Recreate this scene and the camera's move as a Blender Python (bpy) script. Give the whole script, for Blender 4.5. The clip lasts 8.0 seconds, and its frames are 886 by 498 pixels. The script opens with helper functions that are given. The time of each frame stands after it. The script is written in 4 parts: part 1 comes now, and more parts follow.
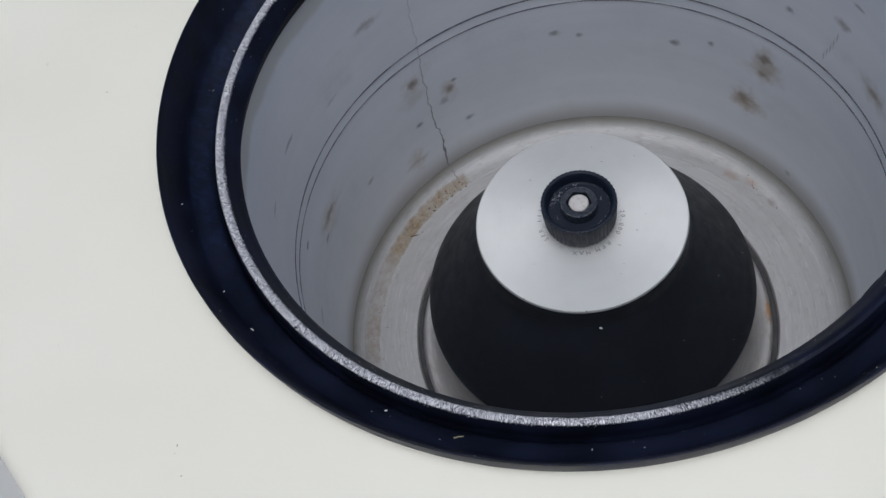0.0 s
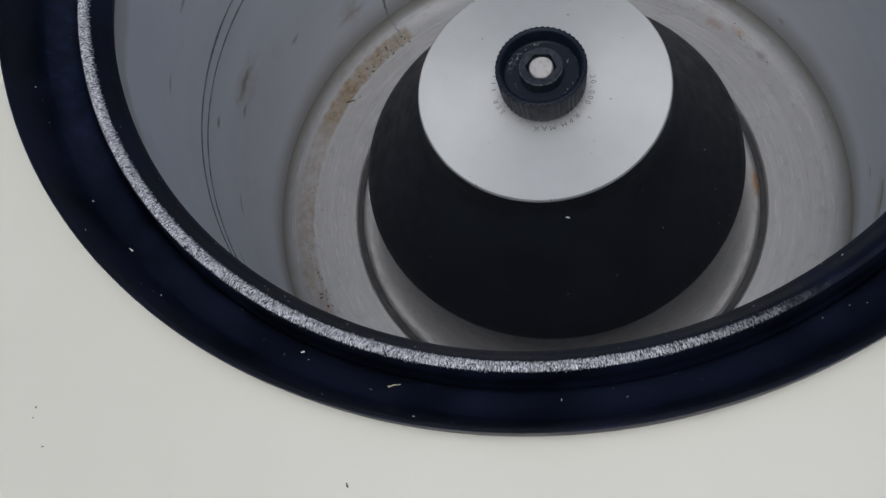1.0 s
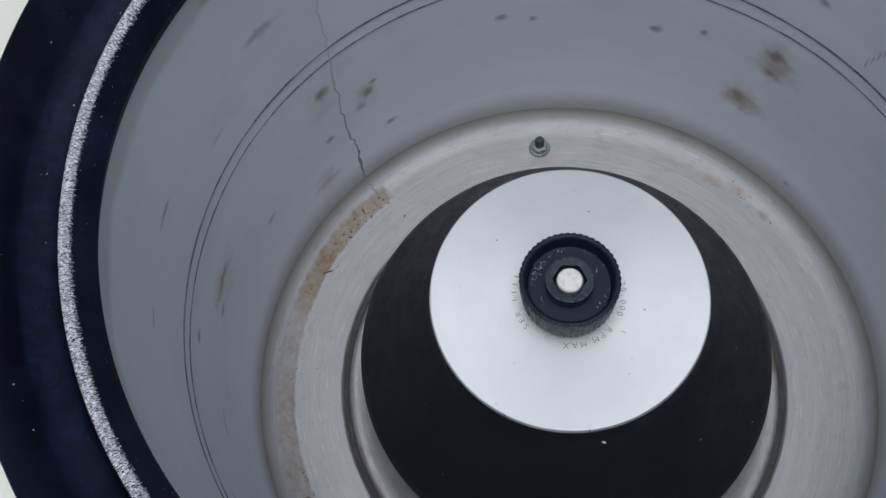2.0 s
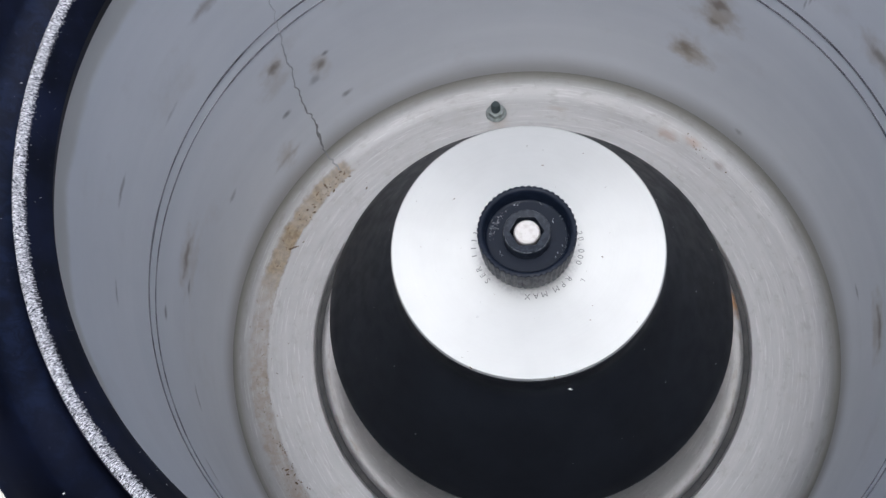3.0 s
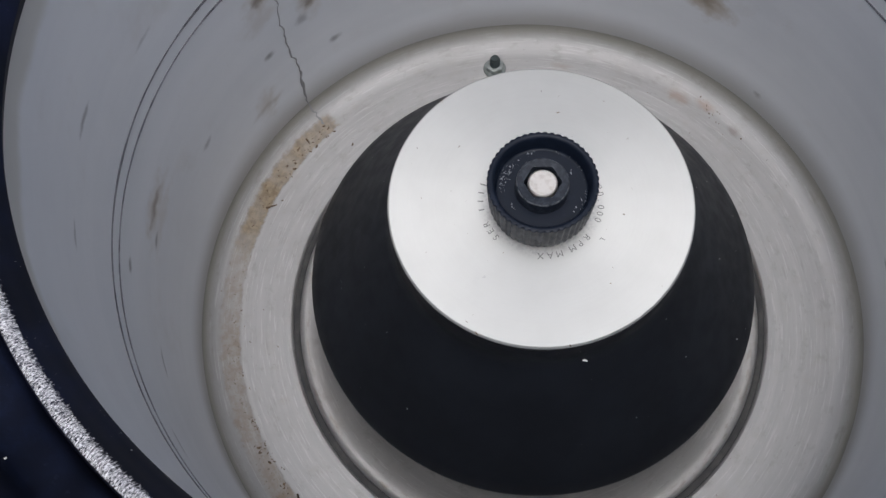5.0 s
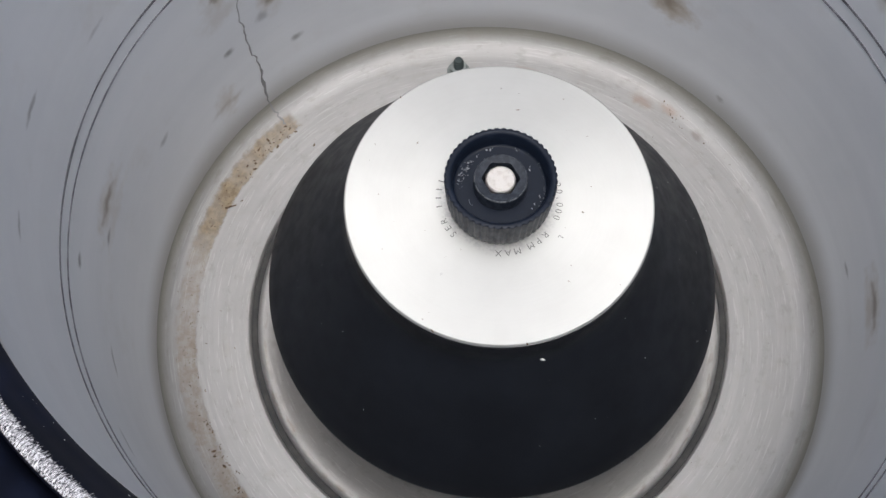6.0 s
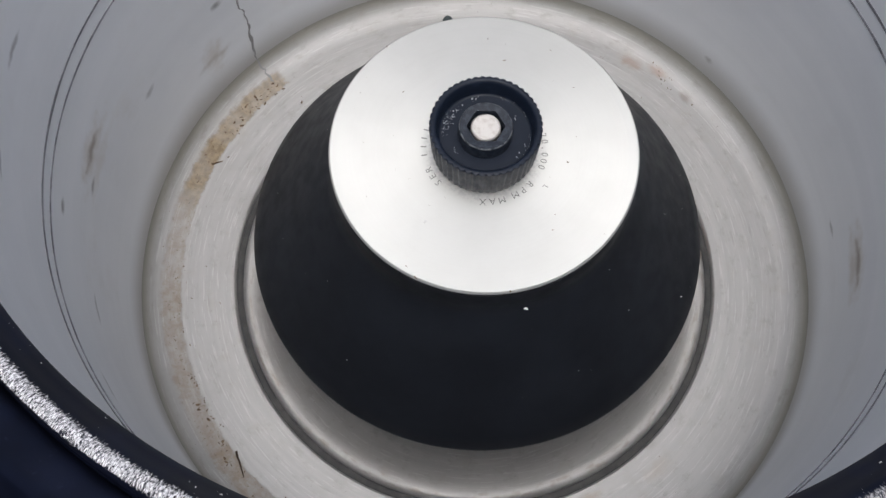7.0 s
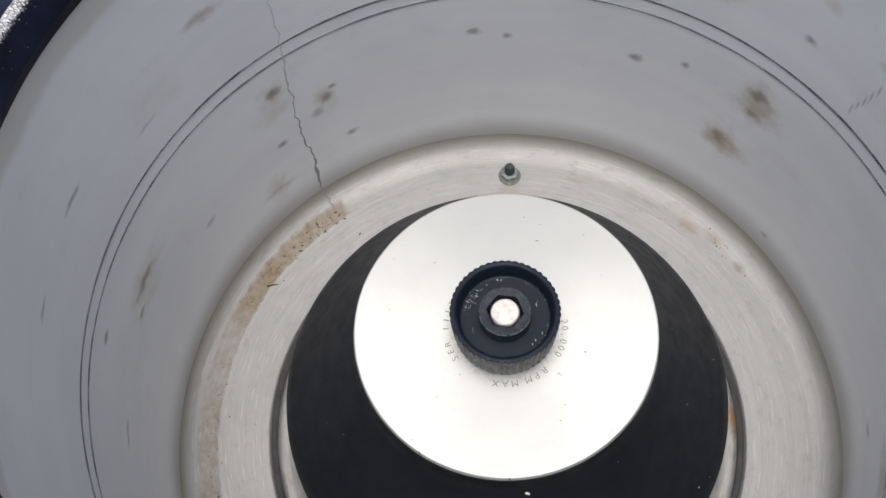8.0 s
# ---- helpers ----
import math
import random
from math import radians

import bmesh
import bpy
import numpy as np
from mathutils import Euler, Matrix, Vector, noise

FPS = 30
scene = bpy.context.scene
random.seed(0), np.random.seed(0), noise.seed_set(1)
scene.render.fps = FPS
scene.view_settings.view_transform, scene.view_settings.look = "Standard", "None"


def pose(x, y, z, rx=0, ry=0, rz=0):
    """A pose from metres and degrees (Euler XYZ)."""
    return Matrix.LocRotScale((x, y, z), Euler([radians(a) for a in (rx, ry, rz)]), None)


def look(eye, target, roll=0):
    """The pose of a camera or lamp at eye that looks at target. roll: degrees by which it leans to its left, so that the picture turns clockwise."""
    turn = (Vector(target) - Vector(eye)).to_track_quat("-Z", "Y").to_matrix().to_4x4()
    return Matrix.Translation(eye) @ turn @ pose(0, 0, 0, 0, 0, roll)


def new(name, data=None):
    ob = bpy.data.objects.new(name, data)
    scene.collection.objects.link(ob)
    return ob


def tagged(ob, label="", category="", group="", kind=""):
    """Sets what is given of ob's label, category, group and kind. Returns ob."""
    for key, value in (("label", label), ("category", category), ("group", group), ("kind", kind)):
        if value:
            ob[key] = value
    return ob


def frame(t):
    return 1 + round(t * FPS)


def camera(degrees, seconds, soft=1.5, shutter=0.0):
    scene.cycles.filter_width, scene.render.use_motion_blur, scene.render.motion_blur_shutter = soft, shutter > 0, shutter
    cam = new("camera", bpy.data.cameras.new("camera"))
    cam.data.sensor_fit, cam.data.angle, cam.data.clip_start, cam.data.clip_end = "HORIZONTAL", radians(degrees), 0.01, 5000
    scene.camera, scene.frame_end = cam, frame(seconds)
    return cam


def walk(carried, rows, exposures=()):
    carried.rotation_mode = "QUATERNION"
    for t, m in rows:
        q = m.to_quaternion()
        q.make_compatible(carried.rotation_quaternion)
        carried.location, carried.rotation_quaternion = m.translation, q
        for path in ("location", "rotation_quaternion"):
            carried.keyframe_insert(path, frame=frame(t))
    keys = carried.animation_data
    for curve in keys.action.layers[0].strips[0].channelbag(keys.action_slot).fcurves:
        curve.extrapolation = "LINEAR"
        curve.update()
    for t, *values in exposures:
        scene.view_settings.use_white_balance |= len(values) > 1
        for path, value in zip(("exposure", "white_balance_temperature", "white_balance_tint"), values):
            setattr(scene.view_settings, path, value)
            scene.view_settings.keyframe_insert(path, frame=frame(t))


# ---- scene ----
# ---------------------------------------------------------------- camera
cam = camera(48.85, 8.0)
ROWS = [
    (0.0, 0.0026, -0.3752, 0.7504, 30.89, 10.39, -1.00),
    (0.2, 0.0002, -0.3495, 0.7294, 28.85, 11.08, -1.54),
    (0.5, 0.0159, -0.3232, 0.7077, 26.96, 12.19, -1.88),
    (0.8, 0.0101, -0.3052, 0.6694, 23.02, 9.03, -1.95),
    (1.0, 0.0013, -0.2994, 0.6657, 21.11, 8.80, -3.31),
    (1.2, -0.0069, -0.2879, 0.6663, 19.65, 8.83, -4.02),
    (1.5, -0.0127, -0.2284, 0.6685, 18.36, 9.96, -6.78),
    (1.8, -0.0385, -0.1923, 0.6745, 19.35, 7.95, -7.40),
    (2.0, -0.0509, -0.1797, 0.6546, 23.18, 4.60, -7.25),
    (2.2, -0.0615, -0.1896, 0.6487, 24.06, 3.70, -7.68),
    (3.3, -0.0352, -0.1998, 0.6616, 21.89, 5.35, -12.42),
    (3.5, -0.0327, -0.1679, 0.6990, 24.35, 5.85, -12.84),
    (3.7, -0.0447, -0.1516, 0.6981, 25.10, 5.66, -11.62),
    (4.0, -0.0563, -0.1508, 0.6791, 24.18, 5.57, -11.79),
    (4.2, -0.0532, -0.1542, 0.6835, 24.12, 6.56, -11.34),
    (4.5, -0.0629, -0.1782, 0.6340, 22.94, 5.35, -10.65),
    (4.7, -0.0680, -0.1870, 0.6061, 21.86, 3.60, -10.11),
    (5.8, -0.0638, -0.1962, 0.5866, 22.60, 0.90, -10.76),
    (6.0, -0.0613, -0.1993, 0.5845, 22.94, 0.48, -10.62),
    (6.5, -0.0632, -0.2145, 0.5760, 23.80, -0.26, -10.32),
    (7.0, -0.0601, -0.2153, 0.5775, 22.01, -0.13, -10.25),
    (7.2, -0.0576, -0.2144, 0.5799, 22.57, 0.17, -9.90),
    (7.5, -0.0454, -0.2176, 0.5824, 22.72, 1.68, -8.63),
    (7.8, -0.0291, -0.2042, 0.6025, 23.68, 3.12, -5.87),
    (8.0, -0.0129, -0.1740, 0.6103, 25.72, 3.09, -2.19),
]
EXPOSURE = [(0.0, -0.70, 5550, 6), (0.5, -0.98, 5500, 6), (1.0, -1.02, 5600, 6), (1.5, -0.90, 5450, 6), (2.0, -0.68, 5400, 6), (3.5, -0.08, 5720, 7), (4.0, -0.42, 5780, 7), (4.7, -0.50, 5780, 7), (6.0, -0.04, 5950, 6), (7.0, -0.04, 5950, 6), (8.0, -0.02, 6080, 6)]
walk(cam, [(t, pose(x, y, z, rx, ry, rz)) for t, x, y, z, rx, ry, rz in ROWS], EXPOSURE)

# ---------------------------------------------------------------- daylight
world = bpy.data.worlds.new("overcast_day")
scene.world = world
world.use_nodes = True
wt = world.node_tree
sky = wt.nodes.new("ShaderNodeTexSky")
sky.sky_type = "NISHITA"
sky.sun_disc = False
SUN_EL, SUN_AZ = 81.5, -95.0
sky.sun_elevation, sky.sun_rotation = radians(SUN_EL), radians(90 - SUN_AZ)
sky.air_density, sky.dust_density, sky.ozone_density = 0.45, 10.0, 0.6
wt.links.new(sky.outputs[0], wt.nodes["Background"].inputs[0])
wt.nodes["Background"].inputs[1].default_value = 0.14
sun_data = bpy.data.lights.new("sun", "SUN")
sun_data.energy, sun_data.angle, sun_data.color = 0.95, radians(62), (1.0, 0.985, 0.96)
sun = new("sun", sun_data)
ce = math.cos(radians(SUN_EL))
sun.matrix_world = look((3 * ce * math.cos(radians(SUN_AZ)), 3 * ce * math.sin(radians(SUN_AZ)), 3 * math.sin(radians(SUN_EL))), (0, 0, 0))


# ---------------------------------------------------------------- material helpers
class Mat:
    """A node material with short calls for the nodes that are used again and again."""

    def __init__(self, name, base=(0.5, 0.5, 0.5), rough=0.5, metal=0.0, spec=0.5):
        self.m = bpy.data.materials.new(name)
        self.m.use_nodes = True
        self.t = self.m.node_tree
        self.b = self.t.nodes["Principled BSDF"]
        self.b.inputs["Base Color"].default_value = (*base, 1)
        self.b.inputs["Roughness"].default_value = rough
        self.b.inputs["Metallic"].default_value = metal
        self.b.inputs["Specular IOR Level"].default_value = spec
        self.coord = self.t.nodes.new("ShaderNodeTexCoord")

    def node(self, kind, **sets):
        n = self.t.nodes.new(kind)
        for k, v in sets.items():
            n.inputs[k].default_value = v
        return n

    def link(self, a, b):
        self.t.links.new(a, b)

    def scaled(self, source, scale):
        n = self.t.nodes.new("ShaderNodeMapping")
        n.inputs["Scale"].default_value = scale
        self.link(self.coord.outputs[source], n.inputs["Vector"])
        return n.outputs[0]

    def noise(self, scale, detail=4.0, source="Object", stretch=None, rough=0.55, distort=0.0):
        n = self.node("ShaderNodeTexNoise", Scale=scale, Detail=detail, Roughness=rough, Distortion=distort)
        self.link(self.scaled(source, stretch) if stretch else self.coord.outputs[source], n.inputs["Vector"])
        return n.outputs["Fac"]

    def ramp(self, fac, lo, hi, a=0.0, b=1.0):
        n = self.t.nodes.new("ShaderNodeMapRange")
        n.interpolation_type = "SMOOTHSTEP"
        for k, v in (("From Min", lo), ("From Max", hi), ("To Min", a), ("To Max", b)):
            n.inputs[k].default_value = v
        self.link(fac, n.inputs["Value"])
        return n.outputs[0]

    def math(self, op, a, b):
        n = self.t.nodes.new("ShaderNodeMath")
        n.operation = op
        for i, v in enumerate((a, b)):
            if isinstance(v, (int, float)):
                n.inputs[i].default_value = v
            else:
                self.link(v, n.inputs[i])
        return n.outputs[0]

    def mix(self, fac, a, b):
        n = self.t.nodes.new("ShaderNodeMix")
        n.data_type = "RGBA"
        if isinstance(fac, (int, float)):
            n.inputs[0].default_value = fac
        else:
            self.link(fac, n.inputs[0])
        for i, v in ((6, a), (7, b)):
            if isinstance(v, tuple):
                n.inputs[i].default_value = (*v, 1)
            else:
                self.link(v, n.inputs[i])
        return n.outputs[2]

    def set(self, name, out):
        self.link(out, self.b.inputs[name])

    def bump(self, height, strength, distance):
        n = self.node("ShaderNodeBump", Strength=strength, Distance=distance)
        self.link(height, n.inputs["Height"])
        self.link(n.outputs[0], self.b.inputs["Normal"])


def make_spot_group():
    """A soft, ragged patch on a surface unrolled in metres: 1 in its middle, 0 outside."""
    g = bpy.data.node_groups.new("ragged_patch", "ShaderNodeTree")
    for name, kind in (("Vector", "NodeSocketVector"), ("Centre", "NodeSocketVector"), ("Inverse", "NodeSocketVector"), ("Strength", "NodeSocketFloat")):
        g.interface.new_socket(name, in_out="INPUT", socket_type=kind)
    g.interface.new_socket("Mask", in_out="OUTPUT", socket_type="NodeSocketFloat")
    i, o = g.nodes.new("NodeGroupInput"), g.nodes.new("NodeGroupOutput")
    sub, mul, add, ln = (g.nodes.new("ShaderNodeVectorMath") for _ in range(4))
    sub.operation, mul.operation, add.operation, ln.operation = "SUBTRACT", "MULTIPLY", "ADD", "LENGTH"
    nz = g.nodes.new("ShaderNodeTexNoise")
    nz.inputs["Scale"].default_value, nz.inputs["Detail"].default_value = 130.0, 3.0
    off = g.nodes.new("ShaderNodeVectorMath")
    off.operation = "MULTIPLY_ADD"
    off.inputs[1].default_value, off.inputs[2].default_value = (1.3, 1.3, 0), (-0.65, -0.65, 0)
    mr = g.nodes.new("ShaderNodeMapRange")
    mr.interpolation_type = "SMOOTHSTEP"
    for k, v in (("From Min", 1.1), ("From Max", 0.1), ("To Min", 0.0), ("To Max", 1.0)):
        mr.inputs[k].default_value = v
    out = g.nodes.new("ShaderNodeMath")
    out.operation = "MULTIPLY"
    for a, b in ((i.outputs[0], sub.inputs[0]), (i.outputs[1], sub.inputs[1]), (sub.outputs[0], mul.inputs[0]), (i.outputs[2], mul.inputs[1]),
                 (i.outputs[0], nz.inputs["Vector"]), (nz.outputs["Color"], off.inputs[0]), (mul.outputs[0], add.inputs[0]), (off.outputs[0], add.inputs[1]),
                 (add.outputs[0], ln.inputs[0]), (ln.outputs["Value"], mr.inputs["Value"]), (mr.outputs[0], out.inputs[0]), (i.outputs[3], out.inputs[1]),
                 (out.outputs[0], o.inputs[0])):
        g.links.new(a, b)
    return g


PATCH = make_spot_group()
RUST, DARK, OCHRE = (0.165, 0.115, 0.078), (0.09, 0.09, 0.095), (0.40, 0.33, 0.23)


def patches(mat, colour, spots):
    """Lay ragged patches (u, v, half width, half height, strength, tint), in metres of the unrolled surface, over a colour."""
    for u, v, su, sv, k, tint in spots:
        n = mat.t.nodes.new("ShaderNodeGroup")
        n.node_tree = PATCH
        mat.link(mat.coord.outputs["UV"], n.inputs[0])
        n.inputs[1].default_value, n.inputs[2].default_value, n.inputs[3].default_value = (u, v, 0), (1 / su, 1 / sv, 0), k
        colour = mat.mix(n.outputs[0], colour, tint)
    return colour


# ---------------------------------------------------------------- mesh helpers
SEAM = -90.0   # angle at which every turned surface is unrolled


def turned(profile, seg=192, arc_v=False, mean_r=None, centre=None, closed=False):
    """A surface of revolution. Its UV: x the way round in metres at mean_r (from SEAM), y the height, or the way along the profile."""
    bm = bmesh.new()
    uv = bm.loops.layers.uv.new("unrolled")
    mean_r = mean_r or max(r for r, _ in profile)
    pts = list(profile) + ([profile[0]] if closed else [])
    along = [0.0]
    for (r0, z0), (r1, z1) in zip(pts, pts[1:]):
        along.append(along[-1] + math.hypot(r1 - r0, z1 - z0))
    rings = []
    for r, z in profile:
        cx, cy = centre(z) if centre else (0.0, 0.0)
        if r < 1e-6:
            rings.append([bm.verts.new((cx, cy, z))] * seg)
        else:
            rings.append([bm.verts.new((cx + r * math.cos(a), cy + r * math.sin(a), z)) for a in (radians(SEAM) + 2 * math.pi * k / seg for k in range(seg))])
    if closed:
        rings.append(rings[0])
    for j in range(len(rings) - 1):
        va, vb = (along[j], along[j + 1]) if arc_v else (pts[j][1], pts[j + 1][1])
        for k in range(seg):
            k1 = (k + 1) % seg
            corners = [(rings[j][k], k, va), (rings[j][k1], k + 1, va), (rings[j + 1][k1], k + 1, vb), (rings[j + 1][k], k, vb)]
            seen = []
            for c in corners:
                if c[0] not in [s[0] for s in seen]:
                    seen.append(c)
            if len(seen) < 3:
                continue
            f = bm.faces.new([s[0] for s in seen])
            f.smooth = True
            for loop, (_, kk, vv) in zip(f.loops, seen):
                loop[uv].uv = ((SEAM + 360 * kk / seg) * math.pi / 180 * mean_r, vv)
    bmesh.ops.recalc_face_normals(bm, faces=bm.faces[:])
    return bm


def part(name, bm, material, parent=None, label="", angle=40):
    me = bpy.data.meshes.new(name)
    bm.to_mesh(me)
    bm.free()
    me.materials.append(material.m if isinstance(material, Mat) else material)
    if angle:
        me.set_sharp_from_angle(angle=radians(angle))
    ob = new(name, me)
    if parent:
        ob.parent = parent
    if label:
        ob["label"] = label
    return ob


def thing(name, label, category, group="", kind="", at=None):
    ob = new(name)
    ob.empty_display_size = 0.02
    if at is not None:
        ob.matrix_world = at
    return tagged(ob, label, category, group, kind)


def prism(pts, z0, z1, bevel=0.0, segments=2):
    """An upright block on a polygon."""
    bm = bmesh.new()
    lo = [bm.verts.new((x, y, z0)) for x, y in pts]
    hi = [bm.verts.new((x, y, z1)) for x, y in pts]
    bm.faces.new(hi)
    bm.faces.new(lo[::-1])
    for k in range(len(pts)):
        k1 = (k + 1) % len(pts)
        bm.faces.new((lo[k], lo[k1], hi[k1], hi[k]))
    bmesh.ops.recalc_face_normals(bm, faces=bm.faces[:])
    if bevel:
        bmesh.ops.bevel(bm, geom=bm.edges[:], offset=bevel, segments=segments, affect="EDGES", profile=0.6)
    return bm


def polar(r, deg, z=0.0):
    return Vector((r * math.cos(radians(deg)), r * math.sin(radians(deg)), z))


# the bowl stands a few millimetres off the spindle's axis
def lean(z):
    k = max(0.0, min(1.0, z / 0.30))
    return 0.0015 * k, -0.0011 + 0.0047 * k


WALL_R = 0.2060


def wall_r(z):
    return WALL_R + 0.0024 * max(0.0, min(1.0, (z - 0.012) / 0.157))


def wall_point(deg, z, inset=0.0):
    cx, cy = lean(z)
    return Vector((cx, cy, 0)) + polar(wall_r(z) - inset, deg, z)


def wu(deg):
    """Angle to metres round the wall."""
    d = (deg - SEAM) % 360 + SEAM
    return radians(d) * WALL_R


# ---------------------------------------------------------------- materials
cream = Mat("cream_enamel", rough=0.38)
n1 = cream.noise(6, 3)
cream.set("Base Color", cream.mix(cream.ramp(n1, 0.3, 0.7), (0.765, 0.74, 0.625), (0.795, 0.77, 0.655)))
cream.set("Roughness", cream.ramp(cream.noise(25, 4), 0.3, 0.7, 0.33, 0.46))
cream.bump(cream.noise(420, 2), 0.06, 0.0006)

concrete = Mat("pale_concrete", rough=0.85)
concrete.set("Base Color", concrete.mix(concrete.ramp(concrete.noise(1.3, 8), 0.3, 0.7), (0.40, 0.40, 0.385), (0.52, 0.52, 0.49)))
concrete.bump(concrete.noise(60, 6), 0.3, 0.004)

# bare grey metal of the bowl's wall, unrolled in metres
steel = Mat("dull_stainless_wall", rough=0.5, metal=0.12, spec=0.4)
streak = steel.noise(1.0, 5, "UV", (1.2, 42, 1))
cloud = steel.noise(9, 5, "UV")
col = steel.mix(steel.ramp(streak, 0.3, 0.7), (0.74, 0.76, 0.79), (0.785, 0.803, 0.83))
col = steel.mix(steel.ramp(steel.noise(16, 6, "UV", rough=0.65), 0.56, 0.78, 0, 0.22), col, (0.47, 0.43, 0.37))
col = steel.mix(steel.ramp(cloud, 0.42, 0.75, 0, 0.35), col, (0.60, 0.625, 0.66))
sep = steel.t.nodes.new("ShaderNodeSeparateXYZ")
steel.link(steel.coord.outputs["UV"], sep.inputs[0])
WALL_SPOTS = [
    (134.0, 0.224, .0055, .016, .60, RUST), (127.7, 0.134, .0050, .008, .85, RUST), (128.1, 0.119, .010, .020, .30, OCHRE), (118.8, 0.104, .0060, .006, .80, RUST), (117.2, 0.112, .0030, .004, .8, DARK),
    (120.9, 0.094, .005, .006, .5, DARK), (128.9, 0.086, .0035, .0055, .8, DARK), (115.5, 0.057, .0035, .006, .7, DARK), (132.9, 0.046, .004, .018, .30, RUST), (164.1, 0.117, .0045, .015, .75, RUST),
    (164.6, 0.104, .006, .026, .30, OCHRE), (168.4, 0.106, .0025, .006, .7, DARK), (165.3, 0.216, .0022, .011, .7, DARK), (176.5, 0.142, .0028, .0055, .85, DARK), (-179.4, 0.215, .0018, .009, .6, DARK),
    (80.4, 0.219, .003, .004, .7, DARK), (68.3, 0.200, .003, .004, .7, DARK), (91.2, 0.125, .0045, .006, .7, DARK), (85.6, 0.120, .003, .004, .7, DARK), (63.4, 0.118, .0045, .006, .85, DARK),
    (55.0, 0.127, .004, .004, .75, DARK), (51.5, 0.198, .0045, .006, .8, RUST), (36.7, 0.228, .006, .007, .35, OCHRE), (38.0, 0.198, .004, .005, .75, DARK), (25.1, 0.220, .0045, .010, .65, RUST),
    (22.2, 0.244, .002, .008, .6, DARK), (41.8, 0.136, .0065, .008, .90, RUST), (41.6, 0.119, .005, .008, .75, RUST), (45.7, 0.081, .0075, .009, .90, RUST), (43.3, 0.077, .010, .018, .30, OCHRE),
    (41.8, 0.122, .012, .026, .30, OCHRE), (12.6, 0.194, .0045, .014, .70, RUST), (-19.1, 0.085, .0045, .016, .75, RUST), (-19.0, 0.077, .006, .026, .35, OCHRE), (124.4, 0.260, .003, .005, .4, DARK),
    (147.6, 0.081, .003, .006, .5, DARK), (-172.4, 0.103, .002, .011, .65, DARK), (-10.1, 0.055, .002, .007, .6, DARK), (75.5, 0.177, .005, .004, .6, DARK), (0.5, 0.214, .002, .009, .5, DARK),
    (149.0, 0.193, .002, .010, .35, DARK), (30.4, 0.027, .003, .005, .5, DARK), (-157.2, 0.139, .002, .010, .5, DARK),
]
col = patches(steel, col, [(wu(a + 0.35), z, max(su, sz) * 1.7, min(su, sz) * 2.6, 0.38, OCHRE) for a, z, su, sz, k, c in WALL_SPOTS if c == RUST and k >= 0.7])
col = patches(steel, col, [(wu(a + 0.35), z, max(su, sz), min(su, sz), k * 0.78, c) for a, z, su, sz, k, c in WALL_SPOTS])
SCREW_STAINS = [(132.6, .280, .009, .006, .75, (0.26, 0.15, 0.07)), (129.0, .2805, .007, .005, .5, OCHRE), (139.8, .277, .010, .006, .6, OCHRE), (121.0, .283, .012, .004, .5, OCHRE), (112.0, .284, .030, .003, .35, OCHRE)]
col = patches(steel, col, [(wu(a), z, su, sz, k, c) for a, z, su, sz, k, c in SCREW_STAINS])
TICKS = [(27.4 - 1.4 + 0.6 * i, 0.2053 - .0066 * i, .0010, .0062, .42, DARK) for i in range(5)]
col = patches(steel, col, [(wu(a), z, su, sz, k, c) for a, z, su, sz, k, c in TICKS])
col = patches(steel, col, [(wu(a), z, su, sz, k, c) for a, z, su, sz, k, c in ((44.8, 0.076, .020, .012, .45, OCHRE), (41.4, 0.128, .018, .012, .40, OCHRE), (130.4, 0.280, .010, .007, .8, (0.30, 0.16, 0.07)), (125.1, 0.278, .016, .006, .6, OCHRE), (137.0, 0.276, .013, .006, .6, OCHRE), (132.9, 0.048, .012, .016, .35, OCHRE))])
# grime and corner shade painted as one tint low on the wall; water marks under the rim
grime_and_shade = steel.math("MULTIPLY", steel.ramp(steel.math("ADD", sep.outputs[1], steel.math("MULTIPLY", cloud, 0.018)), 0.048, 0.020), 0.60)
col = steel.mix(grime_and_shade, col, (0.24, 0.225, 0.195))
scum = steel.math("MULTIPLY", steel.ramp(steel.math("ADD", sep.outputs[1], steel.math("MULTIPLY", cloud, 0.03)), 0.284, 0.291), 0.55)
col = steel.mix(scum, col, (0.50, 0.48, 0.41))
steel.set("Base Color", col)
steel.set("Roughness", steel.ramp(streak, 0.2, 0.8, 0.46, 0.60))
steel.bump(steel.noise(1.0, 4, "UV", (6, 300, 1)), 0.05, 0.0004)

# brushed floor pan, unrolled by angle and radius
pan = Mat("scuffed_stainless_floor", rough=0.5, metal=0.42, spec=0.4)
sep = pan.t.nodes.new("ShaderNodeSeparateXYZ")
pan.link(pan.coord.outputs["UV"], sep.inputs[0])
ring = pan.noise(1.0, 6, "UV", (2.5, 220, 1))
blot = pan.noise(28, 6, "UV")
fine = pan.noise(420, 3, "UV")
col = pan.mix(pan.ramp(ring, 0.3, 0.7), (0.43, 0.425, 0.42), (0.50, 0.495, 0.487))
col = pan.mix(pan.ramp(blot, 0.45, 0.75, 0, 0.30), col, (0.37, 0.36, 0.35))
scr = pan.noise(1.0, 3, "UV", (38, 900, 1), distort=0.3)
col = pan.mix(pan.ramp(scr, 0.57, 0.66, 0, 0.5), col, (0.62, 0.615, 0.61))
col = pan.mix(pan.ramp(pan.noise(1.0, 4, "UV", (45, 420, 1)), 0.60, 0.74, 0, 0.3), col, (0.27, 0.25, 0.23))
